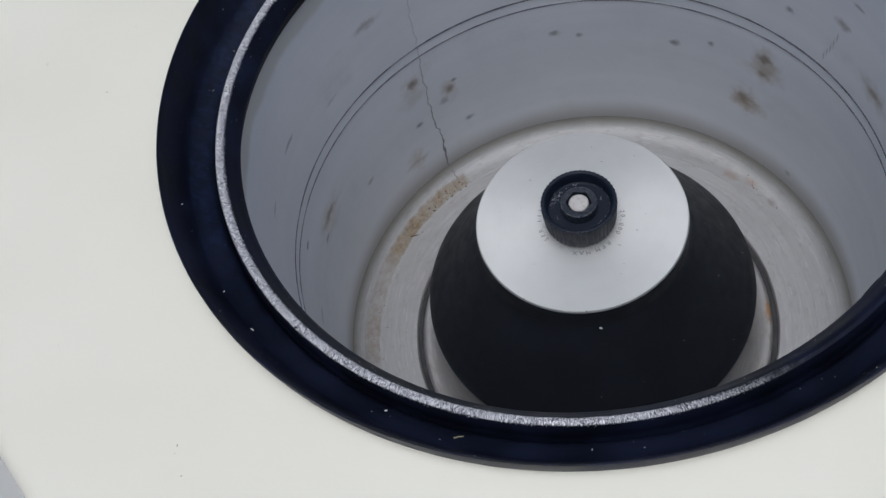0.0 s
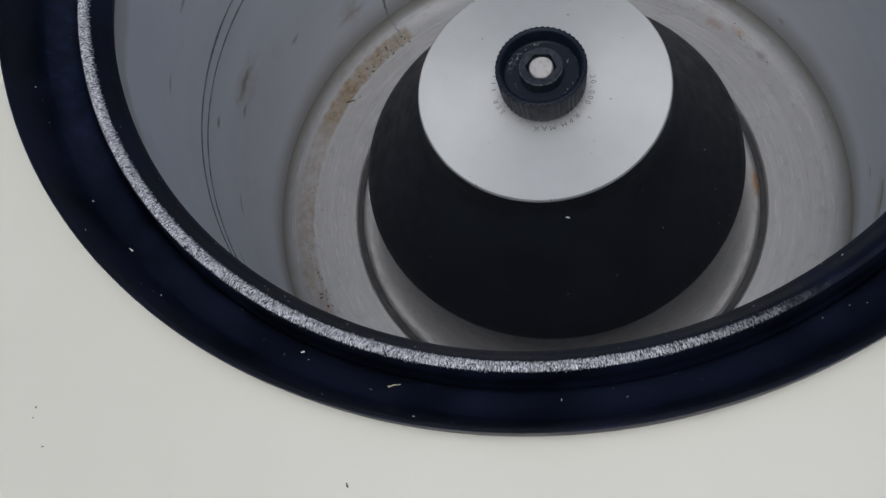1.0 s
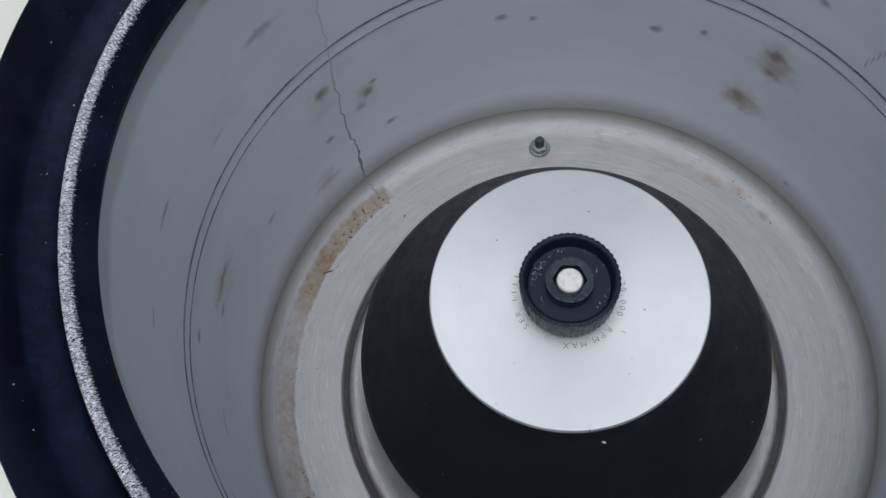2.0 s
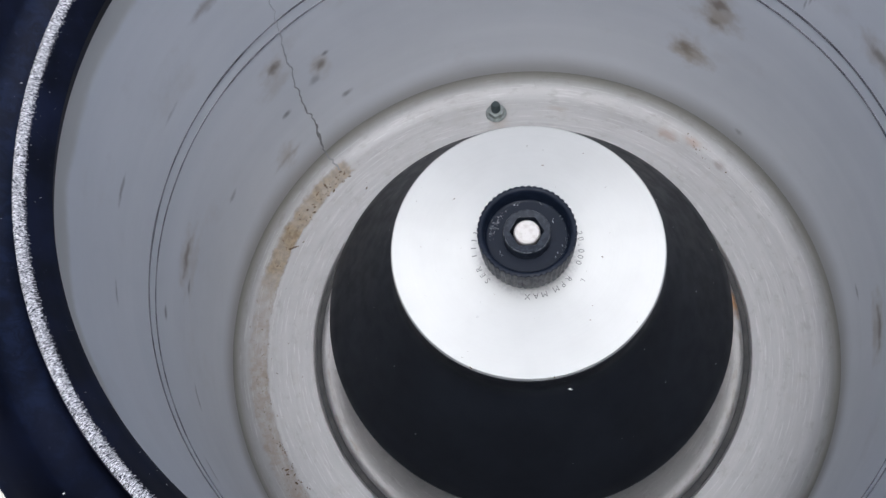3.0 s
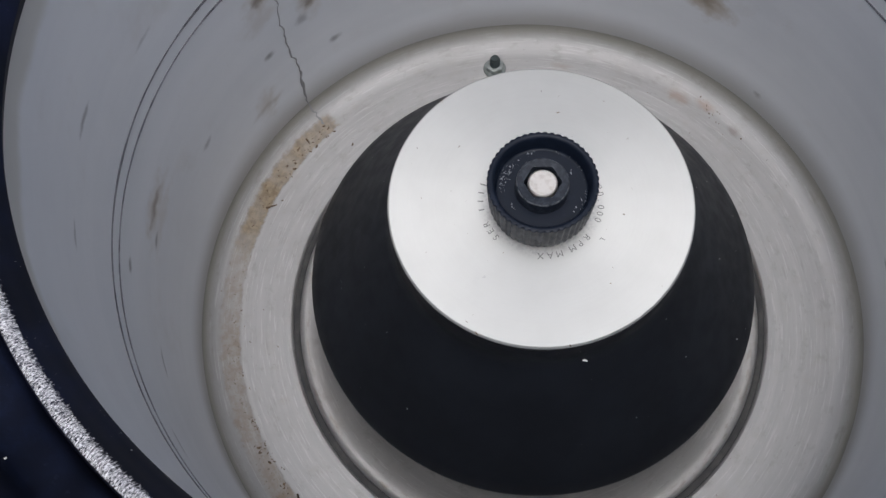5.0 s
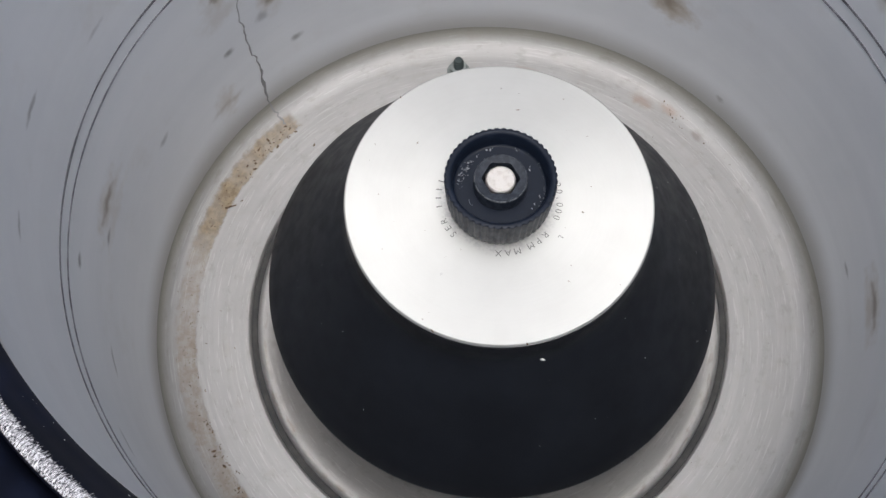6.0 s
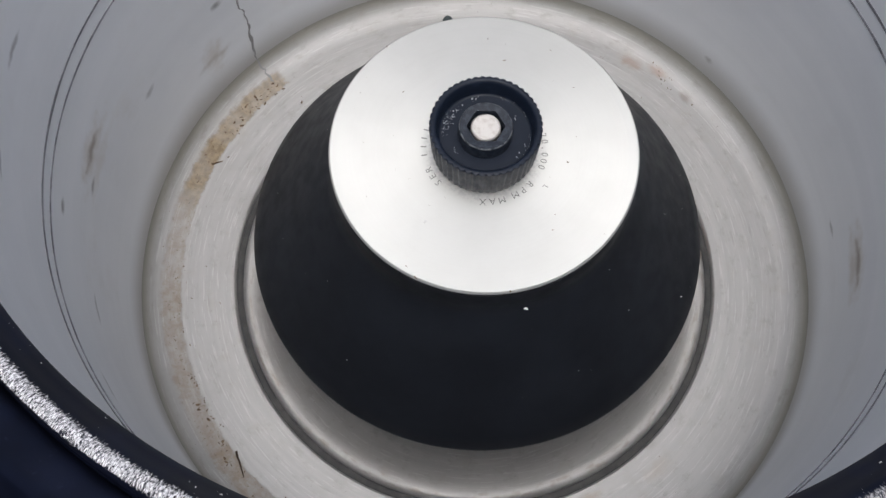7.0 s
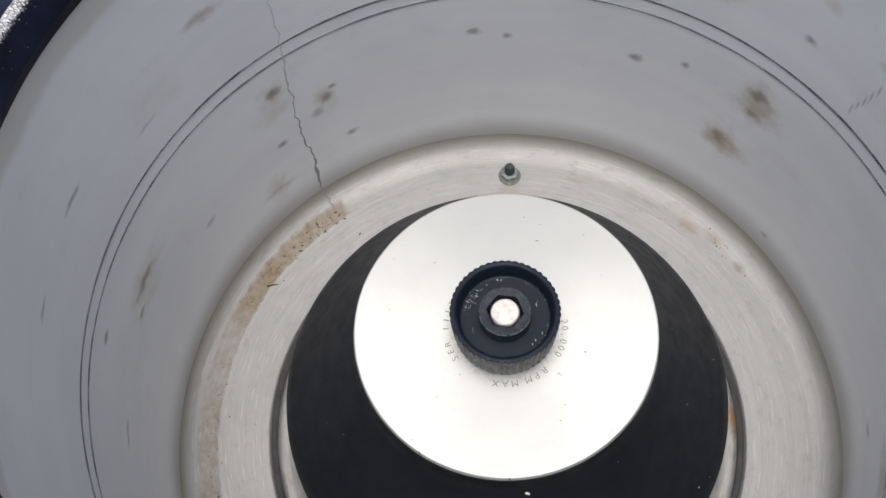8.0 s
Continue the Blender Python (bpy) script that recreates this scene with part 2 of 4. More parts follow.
col = pan.mix(pan.ramp(pan.noise(70, 6, "UV"), 0.54, 0.72, 0, 0.25), col, (0.40, 0.37, 0.33))
inner = pan.ramp(sep.outputs[1], 0.1455, 0.1435)
col = pan.mix(pan.math("MULTIPLY", inner, 0.12), col, (0.40, 0.37, 0.34))
col = pan.mix(pan.ramp(pan.noise(1.0, 5, "UV", (60, 130, 1), rough=0.7), 0.53, 0.70, 0, 0.45), col, (0.32, 0.305, 0.28))
col = pan.mix(pan.ramp(pan.noise(520, 2, "UV"), 0.70, 0.76, 0, 0.55), col, (0.20, 0.19, 0.17))
rust_lip = pan.math("MULTIPLY", pan.math("MULTIPLY", pan.ramp(sep.outputs[1], 0.1375, 0.1415), inner), pan.ramp(pan.noise(1.0, 5, "UV", (60, 260, 1)), 0.50, 0.66))
col = pan.mix(pan.math("MULTIPLY", rust_lip, 0.4), col, (0.24, 0.19, 0.13))
PAN_R = 0.2048


def pu(deg):
    d = (deg - SEAM) % 360 + SEAM
    return radians(d) * PAN_R


wob = pan.math("MULTIPLY", pan.math("SUBTRACT", pan.noise(170, 6, "UV", rough=0.7), 0.5), 0.0075)
rad = pan.math("ADD", sep.outputs[1], wob)
# ochre silt left by water in the outer corner of the floor
u = pan.math("ADD", sep.outputs[0], pan.math("MULTIPLY", wob, 1.5))
band = pan.math("MULTIPLY", pan.ramp(rad, 0.1835, 0.1855), pan.ramp(rad, 0.1985, 0.1945))
silt = pan.math("MULTIPLY", pan.math("MULTIPLY", band, pan.ramp(u, pu(122.0), pu(123.5))), pan.ramp(u, pu(160), pu(152)))
thin = pan.math("MULTIPLY", pan.math("MULTIPLY", band, pan.ramp(u, pu(148), pu(160))), pan.ramp(u, pu(246), pu(225)))
col = pan.mix(pan.math("MULTIPLY", thin, pan.math("MULTIPLY", pan.ramp(blot, 0.30, 0.66, 0.35, 0.8), pan.ramp(pan.noise(150, 6, "UV", rough=0.7), 0.36, 0.62, 0.35, 1.0))), col, (0.31, 0.245, 0.175))
col = pan.mix(pan.math("MULTIPLY", silt, pan.ramp(blot, 0.25, 0.62, 0.45, 0.9)), col, pan.mix(pan.ramp(pan.noise(220, 5, "UV"), 0.35, 0.65), (0.21, 0.155, 0.088), (0.335, 0.255, 0.155)))
specks = pan.math("MULTIPLY", pan.math("MAXIMUM", silt, thin), pan.ramp(fine, 0.62, 0.68))
col = pan.mix(pan.math("MULTIPLY", specks, 0.3), col, (0.12, 0.07, 0.035))
PAN_SPOTS = [
    (44.0, .188, .012, .006, .40, (0.32, 0.19, 0.10)), (38.0, .192, .010, .004, .40, (0.32, 0.19, 0.10)), (30.0, .191, .008, .004, .40, RUST), (-3.0, .1435, .020, .004, .8, (0.42, 0.20, 0.04)),
    (84.5, .170, .012, .010, .25, (0.35, 0.25, 0.15)), (-76.0, .157, .012, .004, .45, (0.36, 0.28, 0.20)), (-74.6, .170, .004, .005, .55, DARK), (160.0, .172, .007, .004, .4, (0.40, 0.39, 0.38)),
    (-125.0, .182, .018, .004, .6, (0.22, 0.11, 0.05)), (-60.0, .165, .02, .006, .35, (0.42, 0.36, 0.3)), (70.0, .182, .012, .003, .35, (0.35, 0.28, 0.22)),
]
# olive grime in the upper part of the cove
cove_dirt = pan.ramp(pan.math("ADD", sep.outputs[1], pan.math("MULTIPLY", wob, 0.35)), 0.1980, 0.2085)
col = pan.mix(pan.math("MULTIPLY", cove_dirt, 0.72), col, (0.20, 0.192, 0.155))
col = patches(pan, col, [(pu(a), r, su, sr, k, c) for a, r, su, sr, k, c in PAN_SPOTS])
pan.set("Base Color", col)
dirty = pan.math("MAXIMUM", pan.math("MAXIMUM", silt, cove_dirt), pan.math("MULTIPLY", thin, 0.6))
pan.set("Metallic", pan.ramp(dirty, 0, 1, 0.65, 0.0))
pan.set("Roughness", pan.math("ADD", pan.ramp(ring, 0.2, 0.8, 0.50, 0.64), pan.math("MULTIPLY", pan.math("MAXIMUM", dirty, pan.ramp(sep.outputs[1], 0.184, 0.190, 0.0, 0.15)), 0.35)))
pan.bump(pan.math("ADD", pan.math("MULTIPLY", ring, 0.5), pan.math("MULTIPLY", dirty, pan.math("ADD", fine, 0.6))), 0.25, 0.0008)

groove_dark = Mat("seam_line", (0.2, 0.205, 0.22), 0.65, 0.1)
groove_dark.set("Base Color", groove_dark.mix(groove_dark.ramp(groove_dark.noise(90, 6, rough=0.7), 0.35, 0.65), (0.09, 0.09, 0.105), (0.28, 0.28, 0.30)))
groove_pale = Mat("faint_seam_line", (0.3, 0.305, 0.32), 0.65, 0.1)
groove_pale.set("Base Color", groove_pale.mix(groove_pale.ramp(groove_pale.noise(90, 6, rough=0.7), 0.35, 0.65), (0.12, 0.12, 0.138), (0.34, 0.34, 0.365)))

# the rubber seal's section, from its inner foot over the crest and the groove to the outer lip
seal_profile = [(0.2070, 0.2950), (0.2046, 0.2950), (0.2042, 0.2954), (0.2044, 0.2961), (0.2062, 0.2985), (0.2085, 0.3020), (0.2105, 0.3055), (0.2122, 0.3075), (0.2142, 0.3083), (0.2160, 0.3076), (0.2172, 0.3050),
                (0.2178, 0.2990), (0.2184, 0.2925), (0.2192, 0.2915), (0.2200, 0.2935), (0.2208, 0.2955), (0.2225, 0.2972), (0.2250, 0.2988), (0.2295, 0.3018), (0.2334, 0.3050), (0.2344, 0.3066), (0.2362, 0.3110), (0.2392, 0.3188), (0.2415, 0.3253),
                (0.2428, 0.3288), (0.2436, 0.3297), (0.2442, 0.3293), (0.2444, 0.3270), (0.2436, 0.3200), (0.2380, 0.2880)]
seal_profile = [(0.2030 + (r - 0.2042) * 0.9577, z + 0.0009 + (z - 0.2954) * 0.05) for r, z in seal_profile]
CREST = sum(math.hypot(b[0] - a[0], b[1] - a[1]) for a, b in zip(seal_profile[:8], seal_profile[1:9])) - 0.0004   # way along the section to the crest

# navy rubber of the rim seal, with the crest rubbed to bright silver; unrolled by angle and the way across
rubber = Mat("navy_rubber", rough=0.5, spec=0.14)
sep = rubber.t.nodes.new("ShaderNodeSeparateXYZ")
rubber.link(rubber.coord.outputs["UV"], sep.inputs[0])
dust = rubber.noise(35, 6, "Object")
mott = rubber.noise(300, 4, "Object")
col = rubber.mix(rubber.ramp(dust, 0.35, 0.75), (0.0045, 0.0058, 0.012), (0.0095, 0.013, 0.033))
col = rubber.mix(rubber.ramp(mott, 0.66, 0.80, 0, 0.5), col, (0.035, 0.042, 0.075))
SEAL_R = 0.225


def su_(deg):
    d = (deg - SEAM) % 360 + SEAM
    return radians(d) * SEAL_R


lip_rubber = Mat("navy_rubber_lip", rough=0.5, spec=0.28)
dust_l = lip_rubber.noise(35, 6)
c_l = lip_rubber.mix(lip_rubber.ramp(dust_l, 0.35, 0.75), (0.0045, 0.0058, 0.012), (0.0095, 0.013, 0.033))
sep_l = lip_rubber.t.nodes.new("ShaderNodeSeparateXYZ")
lip_rubber.link(lip_rubber.coord.outputs["UV"], sep_l.inputs[0])
# sheen of the sky on the lip, painted into the colour as a mottled bluish band
high = lip_rubber.math("ADD", sep_l.outputs[1], lip_rubber.math("MULTIPLY", lip_rubber.math("SUBTRACT", dust_l, 0.5), 0.004))
sky_sheen = lip_rubber.math("MULTIPLY", lip_rubber.math("MULTIPLY", lip_rubber.ramp(high, 0.2960, 0.2990), lip_rubber.ramp(high, 0.3130, 0.3050)), lip_rubber.ramp(lip_rubber.noise(140, 6), 0.30, 0.68, 0.25, 1.0))
c_l = lip_rubber.mix(lip_rubber.math("MULTIPLY", sky_sheen, 0.4), c_l, (0.009, 0.013, 0.030))
# the painted sheen is stronger and bluer over this arc
sheen_arc = lip_rubber.math("MULTIPLY", lip_rubber.ramp(sep_l.outputs[0], su_(95), su_(120)), lip_rubber.ramp(sep_l.outputs[0], su_(222), su_(196)))
c_l = lip_rubber.mix(lip_rubber.math("MULTIPLY", sky_sheen, sheen_arc), c_l, lip_rubber.mix(lip_rubber.ramp(lip_rubber.noise(130, 7, rough=0.72, distort=0.6), 0.42, 0.60), (0.0040, 0.0062, 0.017), (0.0105, 0.0170, 0.046)))
lip_rubber.set("Base Color", lip_rubber.mix(lip_rubber.ramp(lip_rubber.noise(300, 4), 0.62, 0.80, 0, 0.5), c_l, (0.035, 0.042, 0.075)))
lip_rubber.set("Roughness", lip_rubber.ramp(dust_l, 0.3, 0.7, 0.36, 0.52))
lip_rubber.bump(lip_rubber.noise(300, 4), 0.1, 0.0005)


across = sep.outputs[1]
ragged = rubber.math("MULTIPLY", rubber.math("SUBTRACT", rubber.noise(1.0, 3, "UV", (1500, 500, 1)), 0.5), 0.0075)
cross_v = rubber.math("ADD", across, ragged)
# the wear narrows towards its end
thin_end = rubber.math("MAXIMUM", rubber.ramp(sep.outputs[0], su_(248), su_(269.9), 0.0, 0.5), rubber.math("MULTIPLY", rubber.ramp(sep.outputs[0], su_(-90), su_(-70), 0.5, 1.0), rubber.ramp(sep.outputs[0], su_(60), su_(-40))))
inner_v = rubber.math("SUBTRACT", cross_v, rubber.math("MULTIPLY", thin_end, 0.0024))
crest = rubber.math("MULTIPLY", rubber.ramp(inner_v, CREST - 0.0038, CREST - 0.0028), rubber.ramp(cross_v, CREST + 0.0028, CREST + 0.0020))
around = rubber.math("ADD", sep.outputs[0], rubber.math("MULTIPLY", rubber.math("SUBTRACT", rubber.noise(160, 4, "UV"), 0.5), 0.05))
worn = rubber.math("MAXIMUM", rubber.ramp(around, su_(135.8), su_(137.2)), rubber.ramp(around, su_(-62), su_(-86)))
scrap = rubber.math("MULTIPLY", rubber.math("MULTIPLY", rubber.ramp(around, su_(128.0), su_(129.0)), rubber.ramp(around, su_(135.2), su_(133.0))), rubber.ramp(rubber.noise(1.0, 3, "UV", (420, 300, 1)), 0.50, 0.58))
worn = rubber.math("MAXIMUM", worn, rubber.math("MULTIPLY", scrap, 0.8))
grain = rubber.noise(1.0, 2, "UV", (2300, 620, 1), distort=1.2)
silver = rubber.math("MULTIPLY", rubber.math("MULTIPLY", crest, worn), rubber.math("MULTIPLY", rubber.ramp(grain, 0.37, 0.48), rubber.ramp(rubber.noise(700, 2, "UV"), 0.30, 0.44, 0.25, 1.0)))
col = rubber.mix(silver, col, rubber.mix(rubber.ramp(grain, 0.46, 0.62), (0.38, 0.38, 0.40), (0.92, 0.92, 0.94)))
rubber.set("Base Color", col)
rubber.set("Metallic", rubber.math("MULTIPLY", silver, 0.2))
rubber.set("Roughness", rubber.math("ADD", rubber.ramp(dust, 0.3, 0.7, 0.34, 0.5), rubber.math("MULTIPLY", silver, 0.3)))
rubber.bump(rubber.math("ADD", rubber.math("MULTIPLY", mott, 0.15), rubber.math("MULTIPLY", silver, grain)), 0.3, 0.0006)

aluminium = Mat("turned_aluminium", (0.6, 0.6, 0.59), 0.45, 0.62)
tang = aluminium.t.nodes.new("ShaderNodeTangent")
tang.direction_type, tang.axis = "RADIAL", "Z"
aluminium.link(tang.outputs[0], aluminium.b.inputs["Tangent"])
aluminium.b.inputs["Anisotropic"].default_value = 0.5
spin = aluminium.noise(1.0, 5, "UV", (3, 900, 1))
alu = aluminium.mix(aluminium.ramp(aluminium.noise(40, 5), 0.35, 0.75), (0.585, 0.588, 0.567), (0.555, 0.558, 0.537))
sep = aluminium.t.nodes.new("ShaderNodeSeparateXYZ")
aluminium.link(aluminium.coord.outputs["UV"], sep.inputs[0])
# grey deposit round the foot of the knob
foot = aluminium.math("MULTIPLY", aluminium.ramp(aluminium.math("ADD", sep.outputs[1], aluminium.math("MULTIPLY", aluminium.noise(160, 5), 0.006)), 0.0345, 0.0295), aluminium.ramp(aluminium.noise(600, 5), 0.42, 0.62, 0.0, 0.42))
aluminium.set("Base Color", aluminium.mix(foot, alu, (0.36, 0.365, 0.37)))
aluminium.set("Roughness", aluminium.ramp(spin, 0.2, 0.8, 0.45, 0.55))
aluminium.bump(spin, 0.06, 0.0003)

anodised = Mat("black_anodised", rough=0.42, spec=0.28)
anodised.set("Base Color", anodised.mix(anodised.ramp(anodised.noise(30, 6), 0.35, 0.75), (0.005, 0.0062, 0.0092), (0.0085, 0.0105, 0.0150)))
anodised.set("Roughness", anodised.ramp(anodised.noise(90, 5), 0.3, 0.7, 0.38, 0.5))
anodised.bump(anodised.noise(900, 2), 0.08, 0.0003)

plastic = Mat("black_plastic", rough=0.4, spec=0.2)
plastic.set("Base Color", plastic.mix(plastic.ramp(plastic.noise(120, 6), 0.55, 0.72), (0.0078, 0.0118, 0.022), (0.0145, 0.0205, 0.036)))
plastic.set("Roughness", plastic.ramp(plastic.noise(200, 5), 0.35, 0.7, 0.34, 0.52))
plastic.bump(plastic.noise(900, 2), 0.05, 0.0002)

worn_plastic = Mat("worn_black_plastic", rough=0.5, spec=0.35)
worn_plastic.set("Base Color", worn_plastic.mix(worn_plastic.ramp(worn_plastic.noise(420, 5), 0.42, 0.66), (0.009, 0.013, 0.022), (0.030, 0.037, 0.050)))
worn_plastic.bump(worn_plastic.noise(700, 3), 0.1, 0.0003)

steel_end = Mat("pale_steel", (0.74, 0.70, 0.66), 0.42, 0.7)
steel_end.set("Base Color", steel_end.mix(steel_end.ramp(steel_end.noise(500, 4), 0.4, 0.7), (0.60, 0.575, 0.545), (0.50, 0.465, 0.43)))
zinc = Mat("dull_zinc", (0.32, 0.35, 0.34), 0.5, 0.7)
zinc.set("Base Color", zinc.mix(zinc.ramp(zinc.noise(300, 5), 0.35, 0.7), (0.34, 0.37, 0.36), (0.20, 0.22, 0.21)))
thread_m = Mat("dark_oiled_steel", (0.055, 0.07, 0.07), 0.4, 0.5)
black_pad = Mat("matt_black_rubber", (0.012, 0.014, 0.019), 0.6, spec=0.2)
black_pad.set("Base Color", black_pad.mix(black_pad.ramp(black_pad.noise(250, 5), 0.5, 0.75), (0.007, 0.009, 0.013), (0.016, 0.019, 0.026)))
engrave = Mat("engraving", (0.19, 0.188, 0.184), 0.6, 0.2)
corrosion = Mat("white_and_brown_corrosion", (0.5, 0.42, 0.3), 0.9)
corrosion.set("Base Color", corrosion.mix(corrosion.ramp(corrosion.noise(400, 5), 0.4, 0.6), (0.55, 0.50, 0.42), (0.20, 0.10, 0.04)))
dirt_m = Mat("brown_dirt", (0.10, 0.06, 0.032), 0.9)
dirt_m.set("Base Color", dirt_m.mix(dirt_m.ramp(dirt_m.noise(900, 2), 0.35, 0.65), (0.085, 0.055, 0.034), (0.20, 0.14, 0.085)))
dust_m = Mat("pale_dust", (0.62, 0.62, 0.60), 0.9)
crack_m = Mat("dark_water_run", (0.31, 0.315, 0.325), 0.6)
sep = crack_m.t.nodes.new("ShaderNodeSeparateXYZ")
crack_m.link(crack_m.coord.outputs["Object"], sep.inputs[0])
crack_m.set("Base Color", crack_m.mix(crack_m.ramp(crack_m.math("ADD", sep.outputs[2], crack_m.math("MULTIPLY", crack_m.noise(60, 4), 0.06)), 0.08, 0.23), (0.25, 0.25, 0.255), (0.58, 0.59, 0.61)))
bark = Mat("dry_twig", (0.055, 0.035, 0.022), 0.9)

# ---------------------------------------------------------------- ground and cabinet
DECK_Z = 0.3220
GROUND_Z = -0.58
bm = prism([(-300, -300), (300, -300), (300, 300), (-300, 300)], GROUND_Z - 0.4, GROUND_Z)
tagged(part("ground", bm, concrete, angle=0), "pale grey concrete ground under the cabinet", "ground", kind="structure")

UX, VX = Vector((-0.772, -0.636, 0)), Vector((0.636, -0.772, 0))   # the cabinet's front and side directions
EDGE = 0.3660


def cab(u, v):
    p = UX * u + VX * v
    return p.x, p.y


def deck_panel():
    """The top panel: a rounded rectangle with the round opening cut through it."""
    bm = bmesh.new()
    seg = 192
    ox, oy = lean(0.3)
    half_v, back = 0.56, -0.62
    ang = [2 * math.pi * k / seg for k in range(seg)]
    outer = []
    for a in ang:
        d = Vector((math.cos(a), math.sin(a), 0))
        du, dv = d.dot(UX), d.dot(VX)
        s = min((EDGE / du if du > 0 else back / du) if abs(du) > 1e-6 else 9, half_v / abs(dv) if abs(dv) > 1e-6 else 9)
        outer.append((d.x * s, d.y * s))
    rows = []

    def loop(f, z):
        rows.append([bm.verts.new((*f(k), z)) for k in range(seg)])

    def hole(r):
        return lambda k: (ox + r * math.cos(ang[k]), oy + r * math.sin(ang[k]))

    def shrunk(d):
        return lambda k: (outer[k][0] * (1 - d), outer[k][1] * (1 - d))

    loop(hole(0.2372), DECK_Z - 0.03)
    loop(hole(0.2372), DECK_Z - 0.003)
    loop(hole(0.2402), DECK_Z)
    loop(shrunk(0.03), DECK_Z)
    for q in range(1, 7):
        a = math.pi / 2 * q / 6
        loop(shrunk(0.03 - 0.03 * math.sin(a)), DECK_Z - 0.010 * (1 - math.cos(a)))
    loop(shrunk(0.0), DECK_Z - 0.03)
    for a, b in zip(rows, rows[1:]):
        for k in range(seg):
            k1 = (k + 1) % seg
            f = bm.faces.new((a[k], a[k1], b[k1], b[k]))
            f.smooth = True
    for k in range(seg):
        k1 = (k + 1) % seg
        bm.faces.new((rows[0][k], rows[-1][k], rows[-1][k1], rows[0][k1]))
    bmesh.ops.recalc_face_normals(bm, faces=bm.faces[:])
    return bm


cabinet = thing("centrifuge_cabinet", "cream enamelled steel centrifuge cabinet with a round open bowl", "centrifuge")
part("top_panel", deck_panel(), cream, cabinet)
for name, pts in (("front_panel", ((EDGE - 0.025, -0.545), (EDGE - 0.005, -0.545), (EDGE - 0.005, 0.545), (EDGE - 0.025, 0.545))),
                  ("back_panel", ((-0.615, -0.545), (-0.595, -0.545), (-0.595, 0.545), (-0.615, 0.545))),
                  ("side_panel", ((-0.594, -0.545), (EDGE - 0.026, -0.545), (EDGE - 0.026, -0.525), (-0.594, -0.525))),
                  ("side_panel", ((-0.594, 0.525), (EDGE - 0.026, 0.525), (EDGE - 0.026, 0.545), (-0.594, 0.545)))):
    part(name, prism([cab(u_, v_) for u_, v_ in pts], GROUND_Z, DECK_Z - 0.031, 0.002), cream, cabinet)

# ---------------------------------------------------------------- bowl
bowl = thing("centrifuge_bowl", "dull stainless steel centrifuge bowl, stained with rust and silt", "bowl")
SEAM_A, SEAM_B = 0.1686, 0.1584
wall_profile = [(wall_r(z), z) for z in (0.0121, 0.0150, 0.025, 0.06, 0.10, 0.14, SEAM_B, SEAM_A, 0.20, 0.24, 0.2872)]
wall_profile += [(wall_r(z) + 0.0025, z) for z in (0.2872, 0.2, 0.0121)]
part("bowl_wall", turned(wall_profile, 288, mean_r=WALL_R, centre=lean, closed=True), steel, bowl, "grey steel wall with rust spots and water marks")


def seam_line(z, width, phase):
    """A fine dark joint line that runs round the wall, a little uneven."""
    bm = bmesh.new()
    seg = 360
    ring = []
    for k in range(seg):
        a = 360 * k / seg
        w = width * (0.75 + 0.5 * noise.noise(Vector((math.cos(radians(a)) * 6 + phase, math.sin(radians(a)) * 6, 3))))
        dz = 0.0006 * noise.noise(Vector((math.cos(radians(a)) * 2.5, math.sin(radians(a)) * 2.5, phase)))
        ring.append([bm.verts.new(wall_point(a, z + dz - w / 2, 0.0004)), bm.verts.new(wall_point(a, z + dz + w / 2, 0.0004)), bm.verts.new(wall_point(a, z + dz, -0.0012))])
    for k in range(seg):
        p, q = ring[k], ring[(k + 1) % seg]
        for i, j in ((0, 1), (1, 2), (2, 0)):
            bm.faces.new((p[i], q[i], q[j], p[j]))
    bmesh.ops.recalc_face_normals(bm, faces=bm.faces[:])
    return bm


part("joint_line", seam_line(SEAM_A, 0.0019, 0.0), groove_dark, bowl, "dark joint line round the wall")
part("joint_line", seam_line(SEAM_B, 0.0017, 5.0), groove_pale, bowl, "faint grey joint line round the wall")

# floor pan: flat ring, pressed groove, coved outer corner
FLOOR_Z = -0.0012
COVE_H, PAN_S = 0.0132, 1.003
cove = [(0.1868 + 0.0186 * math.sin(radians(a)), COVE_H * (1 - math.cos(radians(a)))) for a in range(0, 91, 9)]
pan_profile = [(0.020, -0.0120), (0.060, -0.0120), (0.110, -0.0110), (0.120, -0.0080), (0.128, -0.0040), (0.134, -0.0010), (0.1385, 0.0006), (0.1415, 0.0011), (0.1430, 0.0010), (0.1442, 0.0004), (0.1453, -0.0009), (0.1460, -0.0026), (0.1461, -0.0080), (0.1502, -0.0080), (0.1504, -0.0018), (0.1508, -0.0004), (0.1516, 0.0002), (0.1530, 0.0001), (0.1545, 0.0), (0.165, 0.0)] + cove
pan_profile = [(r * PAN_S, z + FLOOR_Z) for r, z in pan_profile]


def pan_mesh():
    bm = turned(pan_profile, 288, mean_r=PAN_R, centre=lean)
    uv = bm.loops.layers.uv.verify()
    for f in bm.faces:
        for lo in f.loops:
            c = lo.vert.co
            cx, cy = lean(c.z)
            lo[uv].uv = (lo[uv].uv[0], min(math.hypot(c.x - cx, c.y - cy) / PAN_S, 0.2) + max(0.0, (c.z - FLOOR_Z) * 1.36 - 0.005))
    return bm


